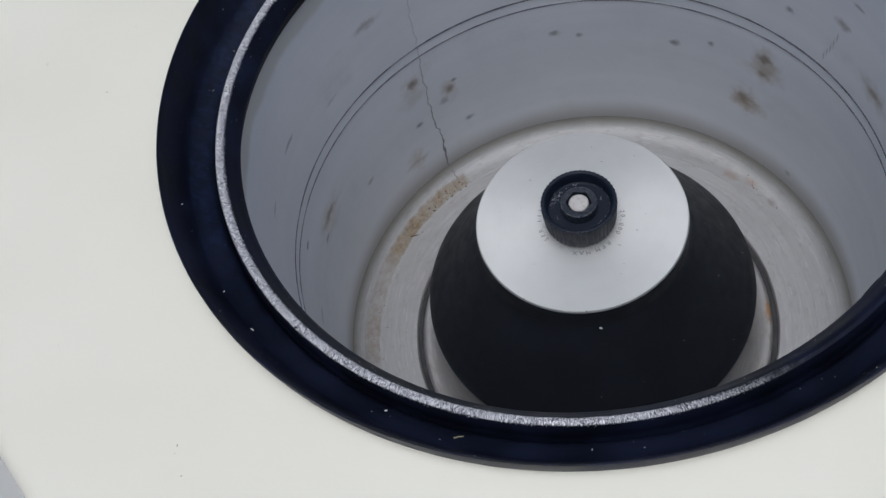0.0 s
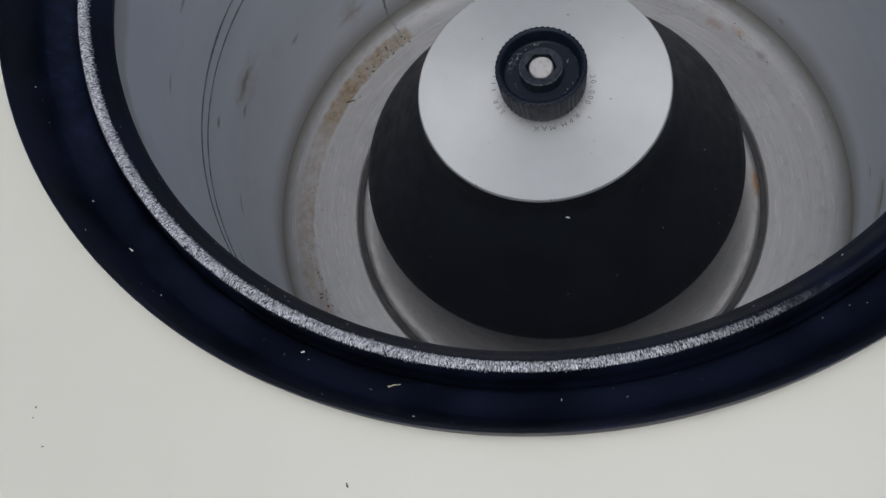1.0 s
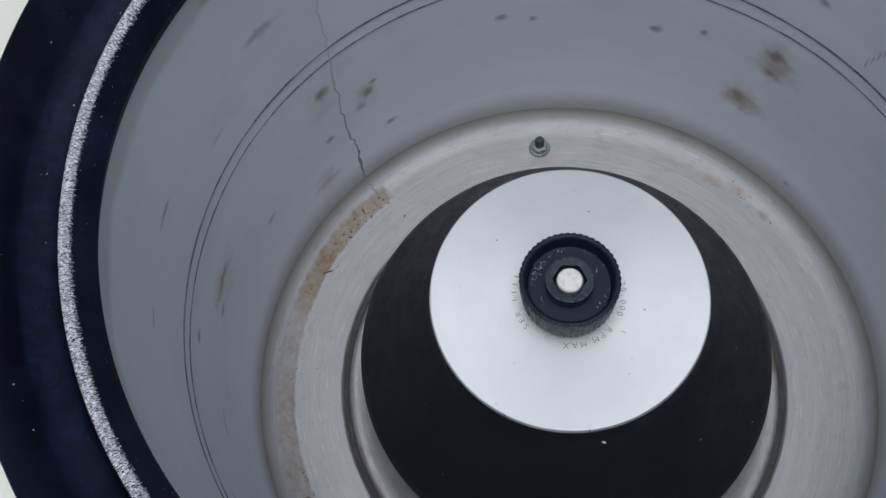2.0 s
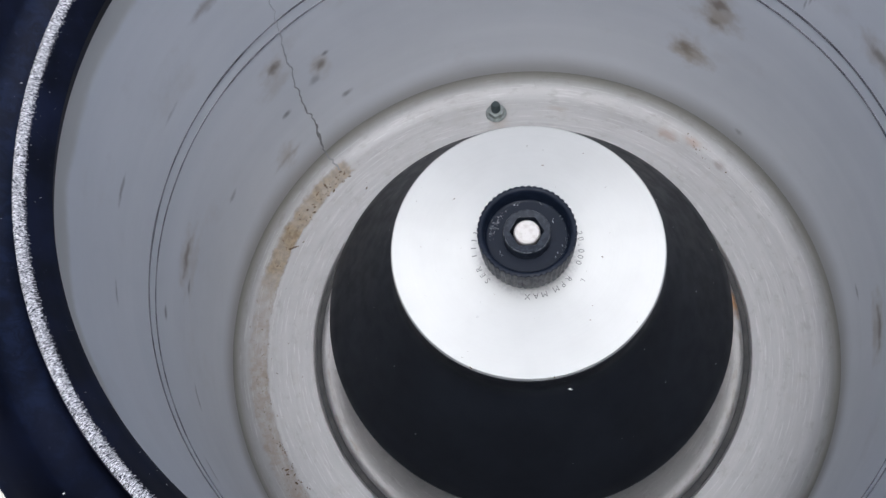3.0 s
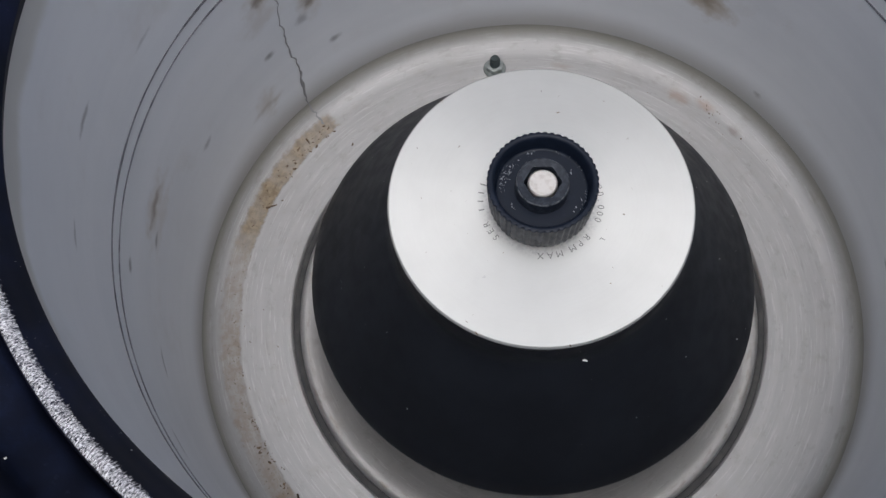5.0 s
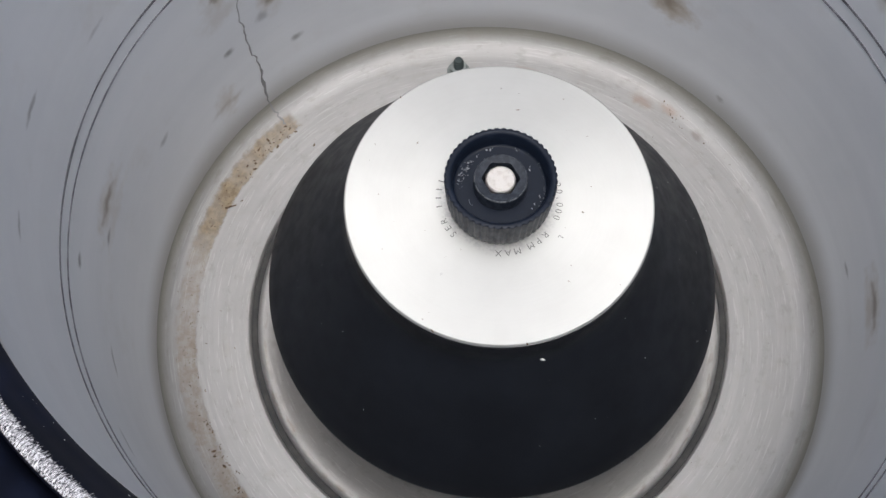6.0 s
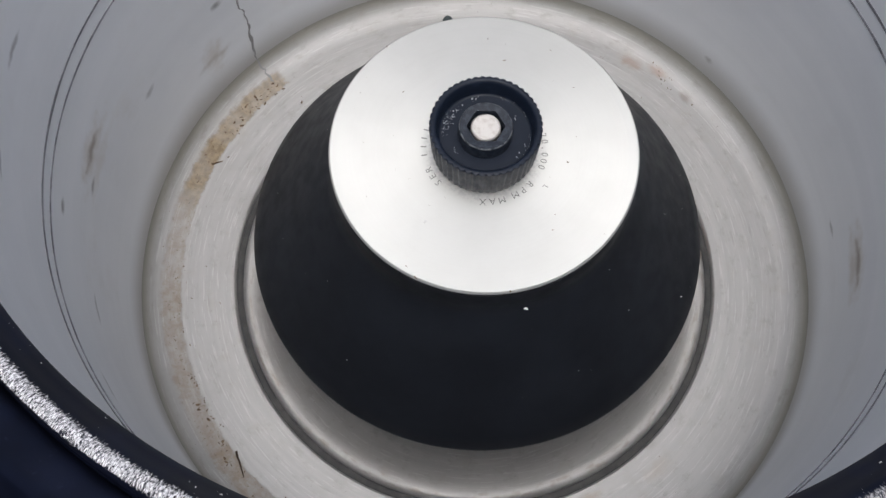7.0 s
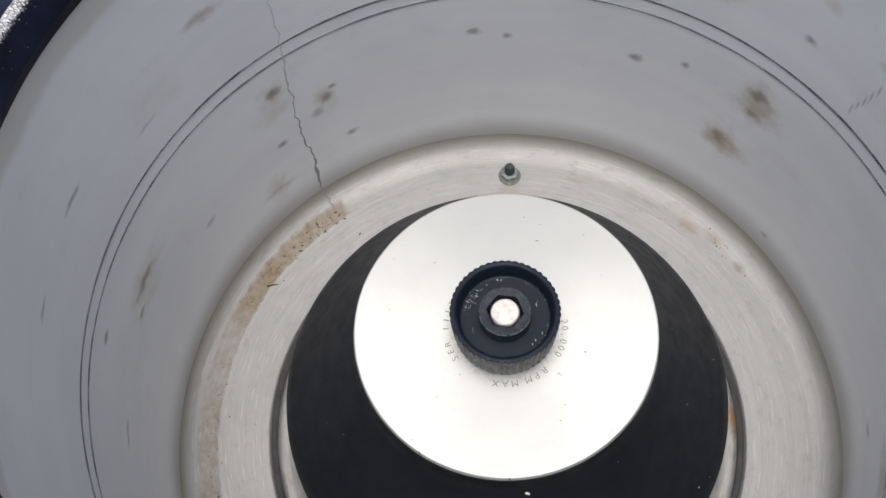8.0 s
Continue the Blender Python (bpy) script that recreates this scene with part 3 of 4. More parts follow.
part("bowl_floor", pan_mesh(), pan, bowl, "scuffed floor pan with a band of ochre silt")
# dark strip that fills most of the floor groove
strip_grey = Mat("groove_strip_grey", (0.10, 0.10, 0.098), 0.6)
strip_grey.set("Base Color", strip_grey.mix(strip_grey.ramp(strip_grey.noise(120, 5), 0.35, 0.7), (0.030, 0.030, 0.031), (0.060, 0.058, 0.055)))
part("groove_strip", turned([(r * PAN_S, z + FLOOR_Z) for r, z in [(0.14605, -0.0079), (0.14605, -0.0036), (0.1468, -0.0038), (0.1481, -0.0039), (0.1495, -0.0038), (0.15025, -0.0036), (0.15025, -0.0079)]], 192, centre=lean, closed=True), strip_grey, bowl, "dark grey strip in the floor groove")
part("outer_shell", turned([(0.0, -0.020), (0.209, -0.020), (0.2115, 0.02), (0.216, 0.285), (0.2175, 0.285), (0.213, 0.02), (0.21, -0.0215), (0.0, -0.0215)], 96, centre=lean), zinc, bowl)


def run_line():
    """The dark crooked line that water has left down the wall."""
    bm = bmesh.new()
    pts = [(121.8, 0.2567), (122.0, 0.2463), (122.8, 0.2263), (123.5, 0.2040), (123.6, 0.1768), (124.0, 0.1577), (124.8, 0.1300), (124.4, 0.1195), (125.0, 0.1102), (124.9, 0.0887), (124.9, 0.0683), (124.0, 0.0602), (124.4, 0.0424), (124.7, 0.0221), (124.4, 0.0128)]
    fine_pts = []
    for (a0, z0), (a1, z1) in zip(pts, pts[1:]):
        for s in range(6):
            t = s / 6
            fine_pts.append((a0 + (a1 - a0) * t, z0 + (z1 - z0) * t))
    last = None
    for i, (a, z) in enumerate(fine_pts):
        a += 0.3 + 0.6 * noise.noise(Vector((z * 160, 0, 7))) + 0.22 * noise.noise(Vector((z * 420, 3, 7)))
        w = (0.0009 + 0.0016 * max(0.0, 1 - abs(z - 0.035) / 0.02) + 0.0004 * (z < 0.16) + 0.0003 * (z > 0.15)) * (0.6 + 0.9 * abs(noise.noise(Vector((z * 300, 9, 1))))) * 57.3 / WALL_R
        cur = [bm.verts.new(wall_point(a - w / 2, z, 0.0003)), bm.verts.new(wall_point(a, z, 0.0005)), bm.verts.new(wall_point(a + w / 2, z, 0.0003))]
        if last:
            for j in (0, 1):
                bm.faces.new((last[j], last[j + 1], cur[j + 1], cur[j]))
        last = cur
    # down over the cove to the silt
    a0 = fine_pts[-1][0] + 0.3
    cx, cy = lean(0)
    for i in range(10):
        r = 0.2049 - 0.0014 * i
        z = FLOOR_Z + COVE_H * (1 - math.sqrt(1 - ((r - 0.1868) / 0.0186) ** 2)) + 0.0005
        a = a0 + 0.5 * noise.noise(Vector((i * 0.8, 4, 7)))
        w = 0.0019 * (0.6 + 0.9 * abs(noise.noise(Vector((i * 0.9, 9, 1))))) * 57.3 / WALL_R
        cur = [bm.verts.new(Vector((cx, cy, 0)) + polar((r - 0.0004) * PAN_S, a + d, z)) for d in (-w / 2, 0, w / 2)]
        for j in (0, 1):
            bm.faces.new((last[j], last[j + 1], cur[j + 1], cur[j]))
        last = cur
    return bm


part("water_run", run_line(), crack_m, bowl, "thin crooked dark water mark", angle=0)

# ---------------------------------------------------------------- rim seal
ox, oy = lean(0.3)
seal = thing("rim_seal", "navy rubber rim seal with a worn silver crest, round the bowl", "seal", at=pose(ox, oy, 0))
part("inner_bead", turned(seal_profile[:14] + [(0.2174, 0.2875), (0.2066, 0.2875)], 288, arc_v=True, mean_r=SEAL_R, closed=True), rubber, seal, "rubber bead with a crest rubbed to silver")
part("outer_lip", turned(seal_profile[14:] + [(0.2172, 0.2868)], 288, mean_r=SEAL_R, closed=True), lip_rubber, seal, "navy rubber lip with a bluish sky sheen painted in a band, dotted with dust")

# ---------------------------------------------------------------- rotor
rotor = thing("centrifuge_rotor", "black anodised conical rotor with a bright aluminium lid on the spindle", "rotor")
LID_Z = 0.1590
body_profile = [(0.0, 0.040), (0.045, 0.040), (0.100, 0.044), (0.118, 0.052), (0.1250, 0.0585), (0.1268, 0.0605), (0.1275, 0.0625), (0.1270, 0.0645), (0.1225, 0.0700), (0.0985, 0.1040), (0.0790, 0.1345), (0.0766, 0.1385), (0.0758, 0.1420), (0.0754, 0.1553), (0.0, 0.1553)]
body_profile = [(r * 1.0063 if r > 0.09 else r, 0.1385 + (z - 0.1385) * 1.029 if z < 0.1385 else z) for r, z in body_profile]
part("rotor_body", turned(body_profile, 192), anodised, rotor, "black anodised conical body")
lid_profile = [(0.0, 0.1555), (0.0735, 0.1555), (0.0750, 0.1562), (0.0754, 0.1574), (0.0752, 0.1584), (0.0745, LID_Z), (0.070, LID_Z), (0.050, LID_Z), (0.030, LID_Z), (0.0, LID_Z)]


def lid_mesh():
    bm = turned(lid_profile, 192, mean_r=0.075)
    uv = bm.loops.layers.uv.verify()
    for f in bm.faces:
        for lo in f.loops:
            lo[uv].uv = (lo[uv].uv[0], math.hypot(lo.vert.co.x, lo.vert.co.y))
    return bm


lid = part("lid", lid_mesh(), aluminium, rotor, "brushed aluminium lid disc with engraved lettering")
part("spindle", turned([(0.0, -0.018), (0.024, -0.018), (0.024, 0.012), (0.030, 0.016), (0.030, 0.041), (0.0, 0.041)], 64), zinc, rotor)

# knob with a fluted rim, a cup and a hexagon socket hub
KNOB_Z = 0.1806


def knob_mesh():
    bm = bmesh.new()
    flutes, per = 48, 8
    seg = flutes * per
    prof = [(0.0240, LID_Z + 0.0003, 0), (0.0252, LID_Z + 0.0010, .6), (0.0256, LID_Z + 0.003, 1), (0.0266, KNOB_Z - 0.0018, 1), (0.0264, KNOB_Z - 0.0005, .8), (0.0254, KNOB_Z, .3), (0.0240, KNOB_Z - 0.0002, 0), (0.0230, KNOB_Z - 0.0012, 0),
            (0.0224, KNOB_Z - 0.0080, 0), (0.0221, KNOB_Z - 0.0090, 0), (0.0214, KNOB_Z - 0.0095, 0), (0.0208, KNOB_Z - 0.0095, 0), (0.0125, KNOB_Z - 0.0097, 0), (0.0112, KNOB_Z - 0.0097, 0)]
    rows = []
    for r, z, fl in prof:
        row = []
        for k in range(seg):
            a = 2 * math.pi * k / seg
            cut = 0.0008 * fl * (0.5 - 0.5 * math.cos(2 * math.pi * k / per)) ** 1.5
            row.append(bm.verts.new(((r - cut) * math.cos(a), (r - cut) * math.sin(a), z)))
        rows.append(row)
    for p, q in zip(rows, rows[1:]):
        for k in range(seg):
            f = bm.faces.new((p[k], p[(k + 1) % seg], q[(k + 1) % seg], q[k]))
            f.smooth = True
    bm.faces.new(rows[-1])
    bm.faces.new(rows[0][::-1])
    bmesh.ops.recalc_face_normals(bm, faces=bm.faces[:])
    return bm


knob = part("knob", knob_mesh(), plastic, rotor, "black fluted plastic knob", angle=50)


def hub_mesh():
    """The raised hub, with a hexagonal hole."""
    bm = bmesh.new()
    seg = 48
    rows = []

    def hexr(a, flat):
        b = (a + math.pi / 6) % (math.pi / 3) - math.pi / 6
        return flat / math.cos(b)

    def ring(f, z):
        rows.append([bm.verts.new((f(a) * math.cos(a), f(a) * math.sin(a), z)) for a in (2 * math.pi * k / seg for k in range(seg))])

    turn = radians(41)
    ring(lambda a: 0.0127, KNOB_Z - 0.0106)
    ring(lambda a: 0.0125, KNOB_Z - 0.0017)
    ring(lambda a: 0.0120, KNOB_Z - 0.0009)
    ring(lambda a: 0.0100, KNOB_Z - 0.0010)
    ring(lambda a: hexr(a + turn, 0.0080), KNOB_Z - 0.0012)
    ring(lambda a: hexr(a + turn, 0.0077), KNOB_Z - 0.0060)
    for p, q in zip(rows, rows[1:]):
        for k in range(seg):
            bm.faces.new((p[k], p[(k + 1) % seg], q[(k + 1) % seg], q[k])).smooth = True
    bmesh.ops.recalc_face_normals(bm, faces=bm.faces[:])
    return bm


part("hub", hub_mesh(), worn_plastic, knob, "hub with a hexagonal socket, rubbed grey")
rubbed = Mat("rubbed_plastic_edge", (0.085, 0.095, 0.108), 0.55, spec=0.3)
rubbed.set("Base Color", rubbed.mix(rubbed.ramp(rubbed.noise(700, 4), 0.35, 0.62), (0.02, 0.025, 0.034), (0.15, 0.16, 0.175)))
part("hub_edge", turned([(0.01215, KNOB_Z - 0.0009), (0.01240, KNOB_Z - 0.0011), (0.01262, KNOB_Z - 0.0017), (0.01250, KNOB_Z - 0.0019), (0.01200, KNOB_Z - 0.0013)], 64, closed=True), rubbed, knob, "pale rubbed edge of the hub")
part("spindle_tip", turned([(0.0, KNOB_Z - 0.0020), (0.0064, KNOB_Z - 0.0020), (0.0071, KNOB_Z - 0.0026), (0.0072, KNOB_Z - 0.0060), (0.0, KNOB_Z - 0.0060)], 32), steel_end, knob, "pale steel spindle end")


# engraved lettering round the knob
def letter_bm(ch, size):
    cu = bpy.data.curves.new("glyph", "FONT")
    cu.body, cu.size, cu.align_x, cu.extrude, cu.resolution_u = ch, size, "CENTER", 0.00006, 3
    cu.offset = -0.00002
    ob = bpy.data.objects.new("glyph", cu)
    scene.collection.objects.link(ob)
    me = ob.to_mesh()
    bm = bmesh.new()
    bm.from_mesh(me)
    ob.to_mesh_clear()
    bpy.data.objects.remove(ob)
    bpy.data.curves.remove(cu)
    return bm


def lettering(text, start, step, r=0.0279, size=0.0047, bars=False):
    for i, ch in enumerate(text):
        if ch == " ":
            continue
        deg = start - step * i
        if bars:
            bm = prism([(-0.0003, 0), (0.0003, 0), (0.0003, 0.0028), (-0.0003, 0.0028)], 0, 0.0001)
        else:
            bm = letter_bm(ch, size)
        bm.transform(pose(0, 0, 0, 0, 0, deg) @ pose(r, 0, LID_Z + 0.0001, 0, 0, -90))
        part("letter", bm, engrave, lid, angle=0)


lettering("20,000", 2.0, 6.9)
lettering("RPM", -53.5, 8.8)
lettering("MAX", -84.5, 9.0)
lettering("SER", -149.0, 8.0)
lettering("0000", -181.0, 9.0, bars=True)
lettering("L", -47.0, 8.0, r=0.0347, size=0.0036)

# ---------------------------------------------------------------- stud, bumpers, screw
stud = thing("stud_bolt", "dull zinc stud bolt with hex nut on the bowl floor", "bolt", at=pose(0.0155, 0.1772, FLOOR_Z, 0, 0, 12))
part("washer", turned([(0.0, 0.0002), (0.0078, 0.0002), (0.0080, 0.0008), (0.0074, 0.0014), (0.0, 0.0014)], 32), zinc, stud)
part("nut", prism([(0.0062 * math.cos(radians(60 * k)), 0.0062 * math.sin(radians(60 * k))) for k in range(6)], 0.0015, 0.0058, 0.0005), zinc, stud)


def thread_mesh():
    prof = [(0.0, 0.0056)]
    z = 0.0056
    while z < 0.0125:
        prof += [(0.0036, z), (0.0031, z + 0.0004)]
        z += 0.0008
    prof += [(0.0033, 0.0128), (0.0026, 0.0142), (0.0, 0.0146)]
    return turned(prof, 24)


part("thread", thread_mesh(), thread_m, stud, "dark threaded stud end")


def bumper(deg, z, tilt):
    m = Matrix.Translation(wall_point(deg, z, 0.0)) @ pose(0, 0, 0, 0, 0, deg) @ pose(0, 0, 0, 0, -90 + tilt, 0)
    ob = thing("rubber_bumper", "round black rubber bumper fixed to the wall under the rim seal", "bumper", "bumpers under the rim seal", at=m)
    part("pad", turned([(0.0, 0.0012), (0.0086, 0.0012), (0.0095, 0.0018), (0.0099, 0.0030), (0.0098, 0.0066), (0.0090, 0.0075), (0.0016, 0.0077), (0.0011, 0.0069), (0.0, 0.0067)], 40), black_pad, ob)
    bm = turned([(0.0, 0.0), (0.0092, 0.0), (0.0106, 0.0004), (0.0104, 0.0014), (0.0, 0.0016)], 28)
    for v in bm.verts:
        k = 1 + 0.10 * noise.noise(v.co * 300)
        v.co.x *= k
        v.co.y *= k
        v.co.x -= 0.0016
    part("corroded_plate", bm, corrosion, ob, "crust of white and brown corrosion")
    return ob


bumper(124.1, 0.2807, 10)
bumper(136.6, 0.2866, 10)
bumper(-47.0, 0.2848, 8)
chips = []
for a, z in ((127.0, 0.2828), (126.6, 0.2800), (139.3, 0.2790), (138.0, 0.2762), (133.6, 0.2845), (131.9, 0.2852)):
    for _ in range(7):
        chips.append((wall_point(a + random.gauss(0, 0.35), z + random.gauss(0, 0.0010), 0.0010), random.uniform(0.0003, 0.0009), 0.6))
screw = thing("cross_head_screw", "pale cross-head screw in the wall between two bumpers", "screw",
              at=Matrix.Translation(wall_point(130.2, 0.2830, 0.0)) @ pose(0, 0, 0, 0, 0, 130.2) @ pose(0, 0, 0, 0, -78, 0))
part("screw_head", turned([(0.0, 0.0), (0.0042, 0.0), (0.0044, 0.0016), (0.0036, 0.0030), (0.0018, 0.0036), (0.0, 0.0037)], 28), steel_end, screw)
for turn_ in (20, 110):
    bm = prism([(-0.0020, -0.0004), (0.0020, -0.0004), (0.0020, 0.0004), (-0.0020, 0.0004)], 0.0030, 0.0039)
    bm.transform(pose(0, 0, 0, 0, 0, turn_))
    part("slot", bm, thread_m, screw)


# ---------------------------------------------------------------- dirt and dust
def crumbs(name, spots, material, label, category="dirt"):
    """Many small irregular bits, (point, size, squash), as one object."""
    bm = bmesh.new()
    for p, s, flat in spots:
        made = bmesh.ops.create_icosphere(bm, subdivisions=1, radius=s)["verts"]
        sx, sy, rot = random.uniform(0.6, 2.2), random.uniform(0.35, 0.9), random.uniform(0, 6.28)
        m = Matrix.Translation(p) @ Matrix.Rotation(rot, 4, "Z") @ Matrix.Diagonal((sx, sy, flat, 1))
        for v in made:
            v.co = m @ (v.co * random.uniform(0.7, 1.2))
    return tagged(part(name, bm, material, angle=0), label, category, kind="stuff")


def floor_at(r, deg):
    z = FLOOR_Z + (0.0 if r < 0.1868 else COVE_H * (1 - math.sqrt(max(0.0, 1 - ((r - 0.1868) / 0.0186) ** 2))))
    cx, cy = lean(0)
    return polar(r * PAN_S, deg, z) + Vector((cx, cy, 0))


chip_m = Mat("white_corrosion_chips", (0.60, 0.58, 0.53), 0.6)
chip_m.set("Base Color", chip_m.mix(chip_m.ramp(chip_m.noise(700, 3), 0.40, 0.62), (0.62, 0.60, 0.56), (0.24, 0.14, 0.07)))
crumbs("corrosion_chips", chips, chip_m, "white and brown corrosion chips on the wall by the bumpers", "corrosion")
bits = []
for _ in range(46):
    bits.append((floor_at(random.gauss(0.1885, 0.0035), random.uniform(123, 152)), random.uniform(0.0003, 0.0009), 0.5))
for _ in range(90):
    bits.append((floor_at(random.gauss(0.1890, 0.0045), random.uniform(156, 240)), random.choice((0.0002, 0.0003, 0.0004, 0.0006)), 0.5))
for _ in range(14):
    clump_r, clump_a = random.gauss(0.1875, 0.0025), random.uniform(190, 238)
    for _ in range(random.randint(2, 7)):
        bits.append((floor_at(clump_r + random.gauss(0, 0.0011), clump_a + random.gauss(0, 0.6)), random.choice((0.0003, 0.0005, 0.0007, 0.0010)), 0.5))
for _ in range(14):
    bits.append((floor_at(random.gauss(0.191, 0.0025), random.uniform(28, 40)), random.uniform(0.0003, 0.0008), 0.5))
for _ in range(30):
    bits.append((floor_at(random.uniform(0.153, 0.186), random.uniform(0, 360)), random.uniform(0.0002, 0.0005), 0.5))
crumbs("dirt_crumbs", bits, dirt_m, "brown dirt crumbs and leaf scraps scattered on the floor pan")


def leaf_scrap(r, deg, size, turn_):
    """A curled scrap of dry leaf, a few millimetres long."""
    bm = bmesh.new()
    nu, nv, th = 6, 4, 0.00025
    layers = []
    for side in (th, 0.0):
        rows = []
        for a in range(nu):
            u_ = a / (nu - 1) * 2 - 1
            half = 0.5 * (1 - 0.75 * u_ * u_) * (1 + 0.35 * noise.noise(Vector((u_ * 2 + r * 900, deg, 0))))
            rows.append([bm.verts.new((u_ * size, (b / (nv - 1) * 2 - 1) * half * size, side + size * 0.35 * (u_ * u_) * (0.6 + 0.4 * noise.noise(Vector((deg, u_, 2)))) + size * 0.2 * abs(b / (nv - 1) * 2 - 1))) for b in range(nv)])
        layers.append(rows)
    for rows in layers:
        for a in range(nu - 1):
            for b in range(nv - 1):
                bm.faces.new((rows[a][b], rows[a + 1][b], rows[a + 1][b + 1], rows[a][b + 1]))
    top, low = layers
    edge_t = [top[a][0] for a in range(nu)] + [top[-1][b] for b in range(1, nv)] + [top[a][-1] for a in range(nu - 2, -1, -1)] + [top[0][b] for b in range(nv - 2, 0, -1)]
    edge_l = [low[a][0] for a in range(nu)] + [low[-1][b] for b in range(1, nv)] + [low[a][-1] for a in range(nu - 2, -1, -1)] + [low[0][b] for b in range(nv - 2, 0, -1)]
    for k in range(len(edge_t)):
        k1 = (k + 1) % len(edge_t)
        bm.faces.new((edge_t[k], edge_l[k], edge_l[k1], edge_t[k1]))
    bmesh.ops.recalc_face_normals(bm, faces=bm.faces[:])
    ob = part("leaf_scrap", bm, dirt_m)
    ob.matrix_world = Matrix.Translation(floor_at(r, deg)) @ pose(0, 0, 0, 0, 0, turn_)
    return tagged(ob, "curled brown scrap of dry leaf on the bowl floor", "leaf", "leaf scraps on the bowl floor")


for r_, a_, q_ in ((.1938, -137.7, .0020), (.1915, -136.0, .0015), (.1896, -133.9, .0022), (.1931, -134.1, .0013), (.1843, -130.2, .0016), (.1823, -125.5, .0021), (.1834, -123.0, .0017), (.1890, -161.3, .0012),
                   (.1866, -158.8, .0014), (.1918, 129.8, .0016), (.1909, 125.2, .0012), (.1836, 129.6, .0014), (.1850, 136.5, .0015), (.1662, 123.8, .0012), (.1905, 136.8, .0011)):
    leaf_scrap(r_, a_, q_, random.uniform(0, 360))


def stick(name, a, b, r, material, label):
    """A thin crooked twig that lies between two points of the floor."""
    bm = bmesh.new()
    rows = []
    n = 8
    for i in range(n):
        t = i / (n - 1)
        c = a.lerp(b, t) + Vector((0.0008 * noise.noise(Vector((t * 3, 1, 2))), 0.0008 * noise.noise(Vector((t * 3, 5, 2))), r))
        w = r * (1.0 - 0.5 * t) * (0.8 + 0.5 * abs(noise.noise(Vector((t * 9, 0, 0)))))
        d = (b - a).normalized()
        s = Vector((-d.y, d.x, 0))
        rows.append([bm.verts.new(c + (s * math.cos(k * math.pi / 3) + Vector((0, 0, 1)) * math.sin(k * math.pi / 3)) * w) for k in range(6)])
    for p, q in zip(rows, rows[1:]):
        for k in range(6):
            bm.faces.new((p[k], p[(k + 1) % 6], q[(k + 1) % 6], q[k]))
    bm.faces.new(rows[0])
    bm.faces.new(rows[-1][::-1])
    bmesh.ops.recalc_face_normals(bm, faces=bm.faces[:])
    return tagged(part(name, bm, material), label, "twig")


stick("twig", floor_at(.1828, -150.8), floor_at(.1888, -146.2), 0.0008, bark, "small dark dry twig lying on the floor pan")
stick("leaf_stalk", floor_at(.1868, 147.0), floor_at(.1812, 145.4), 0.0009, dirt_m, "thin brown leaf stalk lying on the silt")


def seal_z(r):
    for (r0, z0), (r1, z1) in zip(seal_profile[1:], seal_profile[2:]):
        if r0 <= r <= r1:
            return z0 + (z1 - z0) * (r - r0) / (r1 - r0)
    return 0.31


straw_m = Mat("dry_straw", (0.42, 0.38, 0.24), 0.8)
stick("straw_bit", Vector((ox, oy, 0)) + polar(.2245, -109.0, seal_z(.2245)), Vector((ox, oy, 0)) + polar(.2222, -107.9, seal_z(.2222) + 0.0004), 0.0005, straw_m, "short bit of pale dry straw on the rim seal")
flecks = []
for r, a, s in ((.2310, -141.3, .0007), (.2225, -119.0, .0007)):
    flecks.append((Vector((ox, oy, 0)) + polar(r, a, seal_z(r)), s, 0.4))
for _ in range(90):
    r = random.uniform(0.219, 0.2385)
    flecks.append((Vector((ox, oy, 0)) + polar(r, random.uniform(0, 360), seal_z(r)), random.choice((.00018, .00022, .0003, .00045)), 0.4))
for _ in range(260):
    r = random.uniform(0.2036, 0.2095)
    flecks.append((Vector((ox, oy, 0)) + polar(r, random.uniform(0, 360), seal_z(r)), random.choice((.00010, .00013, .00018, .00028)), 0.4))
crumbs("dust_flecks", flecks, dust_m, "white dust flecks lying on the navy rim seal", "dust")


def cone_at(z, deg):
    for (r0, z0), (r1, z1) in zip(body_profile[7:], body_profile[8:]):
        if z0 <= z <= z1:
            return polar(r0 + (r1 - r0) * (z - z0) / (z1 - z0) + 0.0001, deg, z)
    return polar(0.0756, deg, z)


flecks = [(cone_at(0.1372, -85.8), .0010, .6), (cone_at(0.1037, -16.6), .0005, .6)]
for _ in range(40):
    flecks.append((cone_at(random.uniform(0.066, 0.150), random.uniform(0, 360)), random.choice((.00015, .0002, .0003)), .6))
crumbs("rotor_dust", flecks, dust_m, "pale dust specks on the black rotor side", "dust")

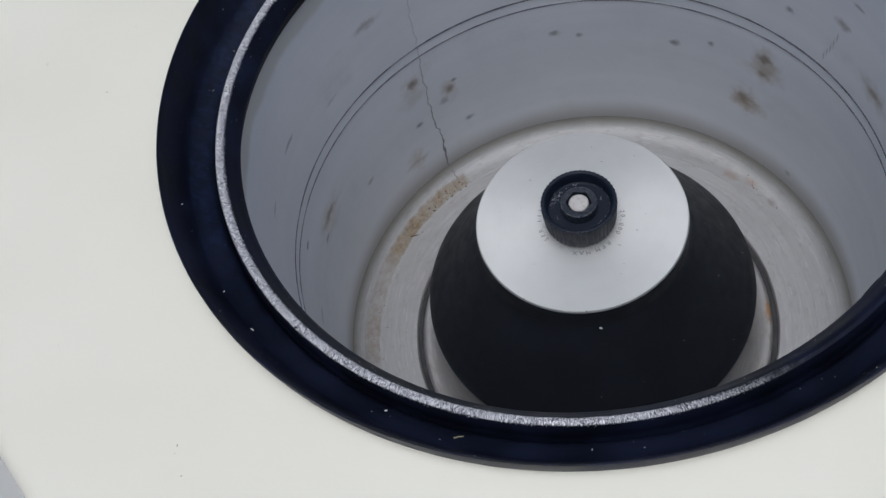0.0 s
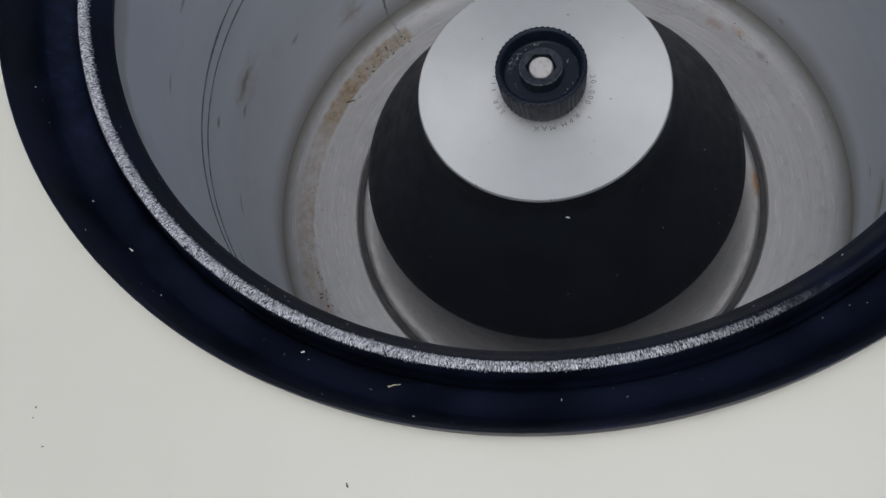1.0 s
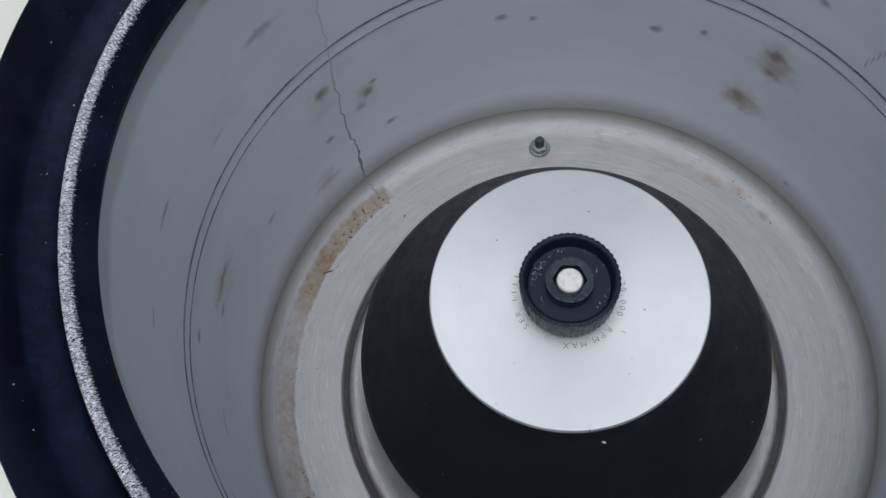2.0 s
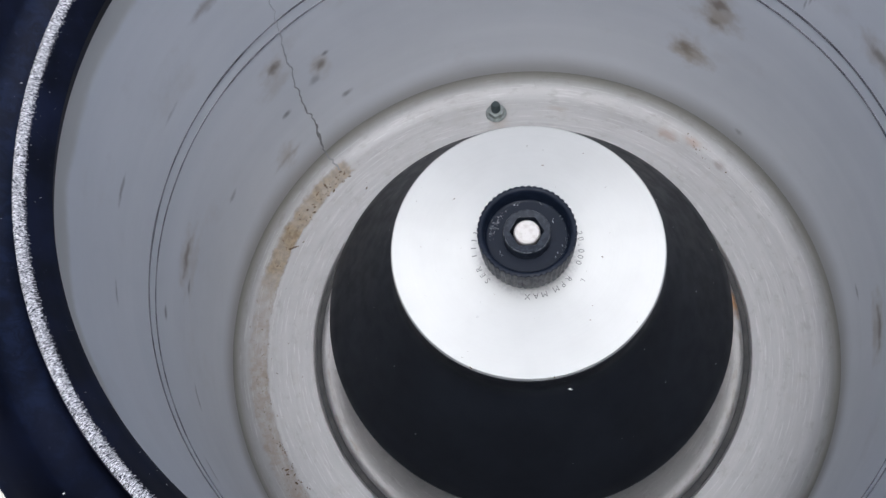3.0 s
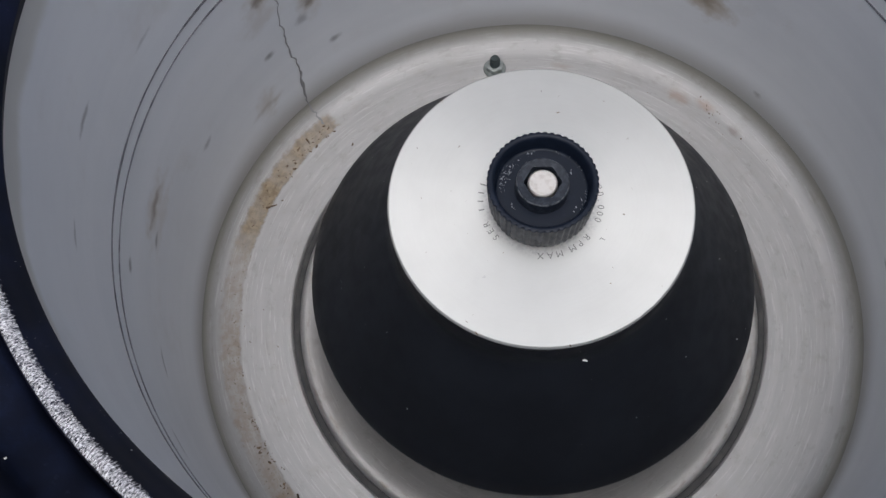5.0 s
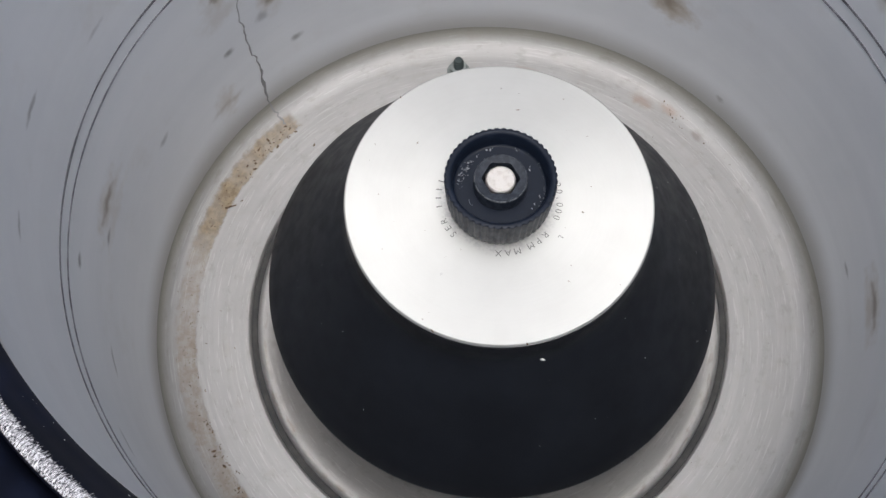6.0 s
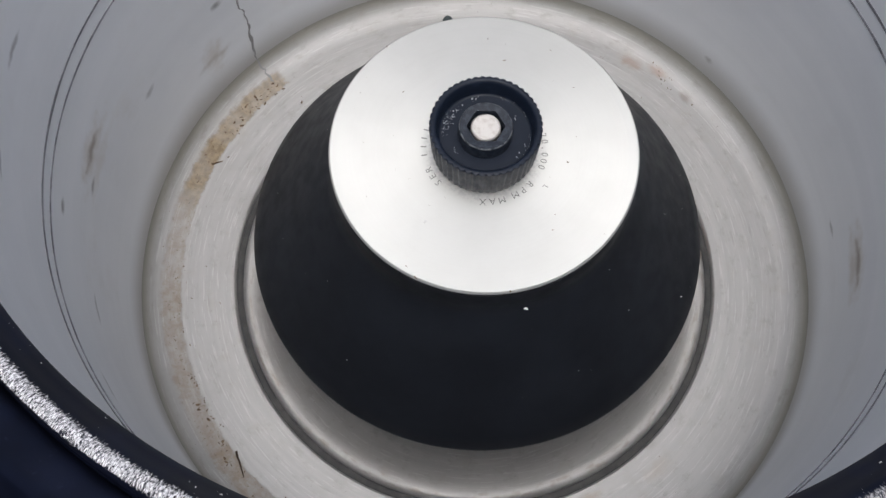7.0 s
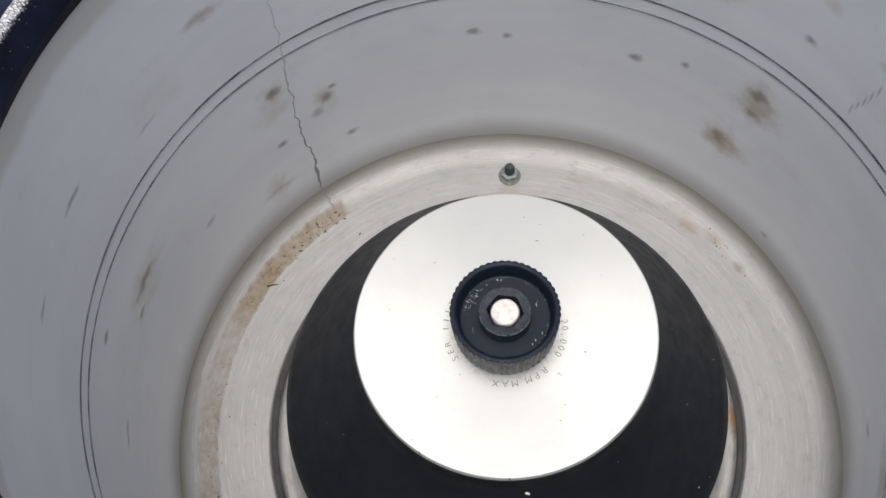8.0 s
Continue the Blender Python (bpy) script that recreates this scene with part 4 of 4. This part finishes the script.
pits = [(polar(r, a, LID_Z), s, 0.15) for r, a, s in ((.0499, 132.1, .0006), (.0500, 67.1, .0007), (.0677, 143.4, .0004), (.0720, -131.1, .0004), (.0486, -57.8, .0004), (.0410, -22.0, .0005), (.0748, -126.0, .0007), (.0748, -92.0, .0005), (.0746, 120.0, .0006))]
for _ in range(26):
    pits.append((polar(random.uniform(.03, .073), random.uniform(0, 360), LID_Z), random.choice((.00012, .0002, .0003)), 0.15))
crumbs("lid_specks", pits, dirt_m, "fine dark specks on the aluminium lid", "dirt")
smudge_m = Mat("grey_smudge", (0.52, 0.52, 0.51), 0.6, 0.5)
crumbs("lid_smudge", [(polar(.0484, -135.6, LID_Z), .0013, 0.08)], smudge_m, "faint grey smudge on the aluminium lid", "dirt")

# pale flecks standing in for glints and scuffs in the knob's cup and on its hub
cup_z = KNOB_Z - 0.0094
dabs = [(polar(random.gauss(.0190, .0012), random.gauss(140, 15), cup_z + 0.0003), random.uniform(.00008, .00034), 0.4) for _ in range(85)]
dabs += [(polar(r, a, cup_z + 0.0003), q, 0.4) for r, a, q in ((.0165, 20, .0007), (.0175, 24, .0004), (.0200, 97, .0006), (.0195, 92, .0005), (.0205, 88, .0004), (.0185, -42, .0004), (.0190, -50, .0004), (.0195, -28, .0005))]
dabs += [(polar(.0162 + 0.0009 * math.sin(k * 0.5), 196 + 2.2 * k, cup_z + 0.0003), .00025, 0.4) for k in range(6)]
dabs += [(polar(random.uniform(.0113, .0123), random.uniform(0, 360), KNOB_Z - 0.0011), random.uniform(.00008, .00022), 0.4) for _ in range(110)]
dabs += [(polar(random.uniform(.0088, .0100), random.uniform(0, 360), KNOB_Z - 0.0012), random.uniform(.00008, .00020), 0.4) for _ in range(40)]
dabs += [(polar(random.gauss(.0215, .0006), random.uniform(-70, 60), cup_z + 0.0006), random.uniform(.00008, .00025), 0.4) for _ in range(40)]
glint_fleck_m = Mat("pale_glint_and_scuff", (0.33, 0.35, 0.37), 0.9)
crumbs("knob_glints_and_scuffs", dabs, glint_fleck_m, "pale flecks for glints and scuffs in the cup of the black knob", "residue")

grit = [(Vector((-0.0835, -0.2480, DECK_Z)), .0006, .5), (Vector((-0.283, 0.028, DECK_Z)), .0005, .5)]
for _ in range(16):
    a = random.uniform(150, 300)
    grit.append((polar(random.uniform(.262, .34), a, DECK_Z), random.choice((.0002, .0003, .0004)), .5))
crumbs("deck_grit", grit, dirt_m, "tiny dark grit specks on the cream top panel", "dirt")
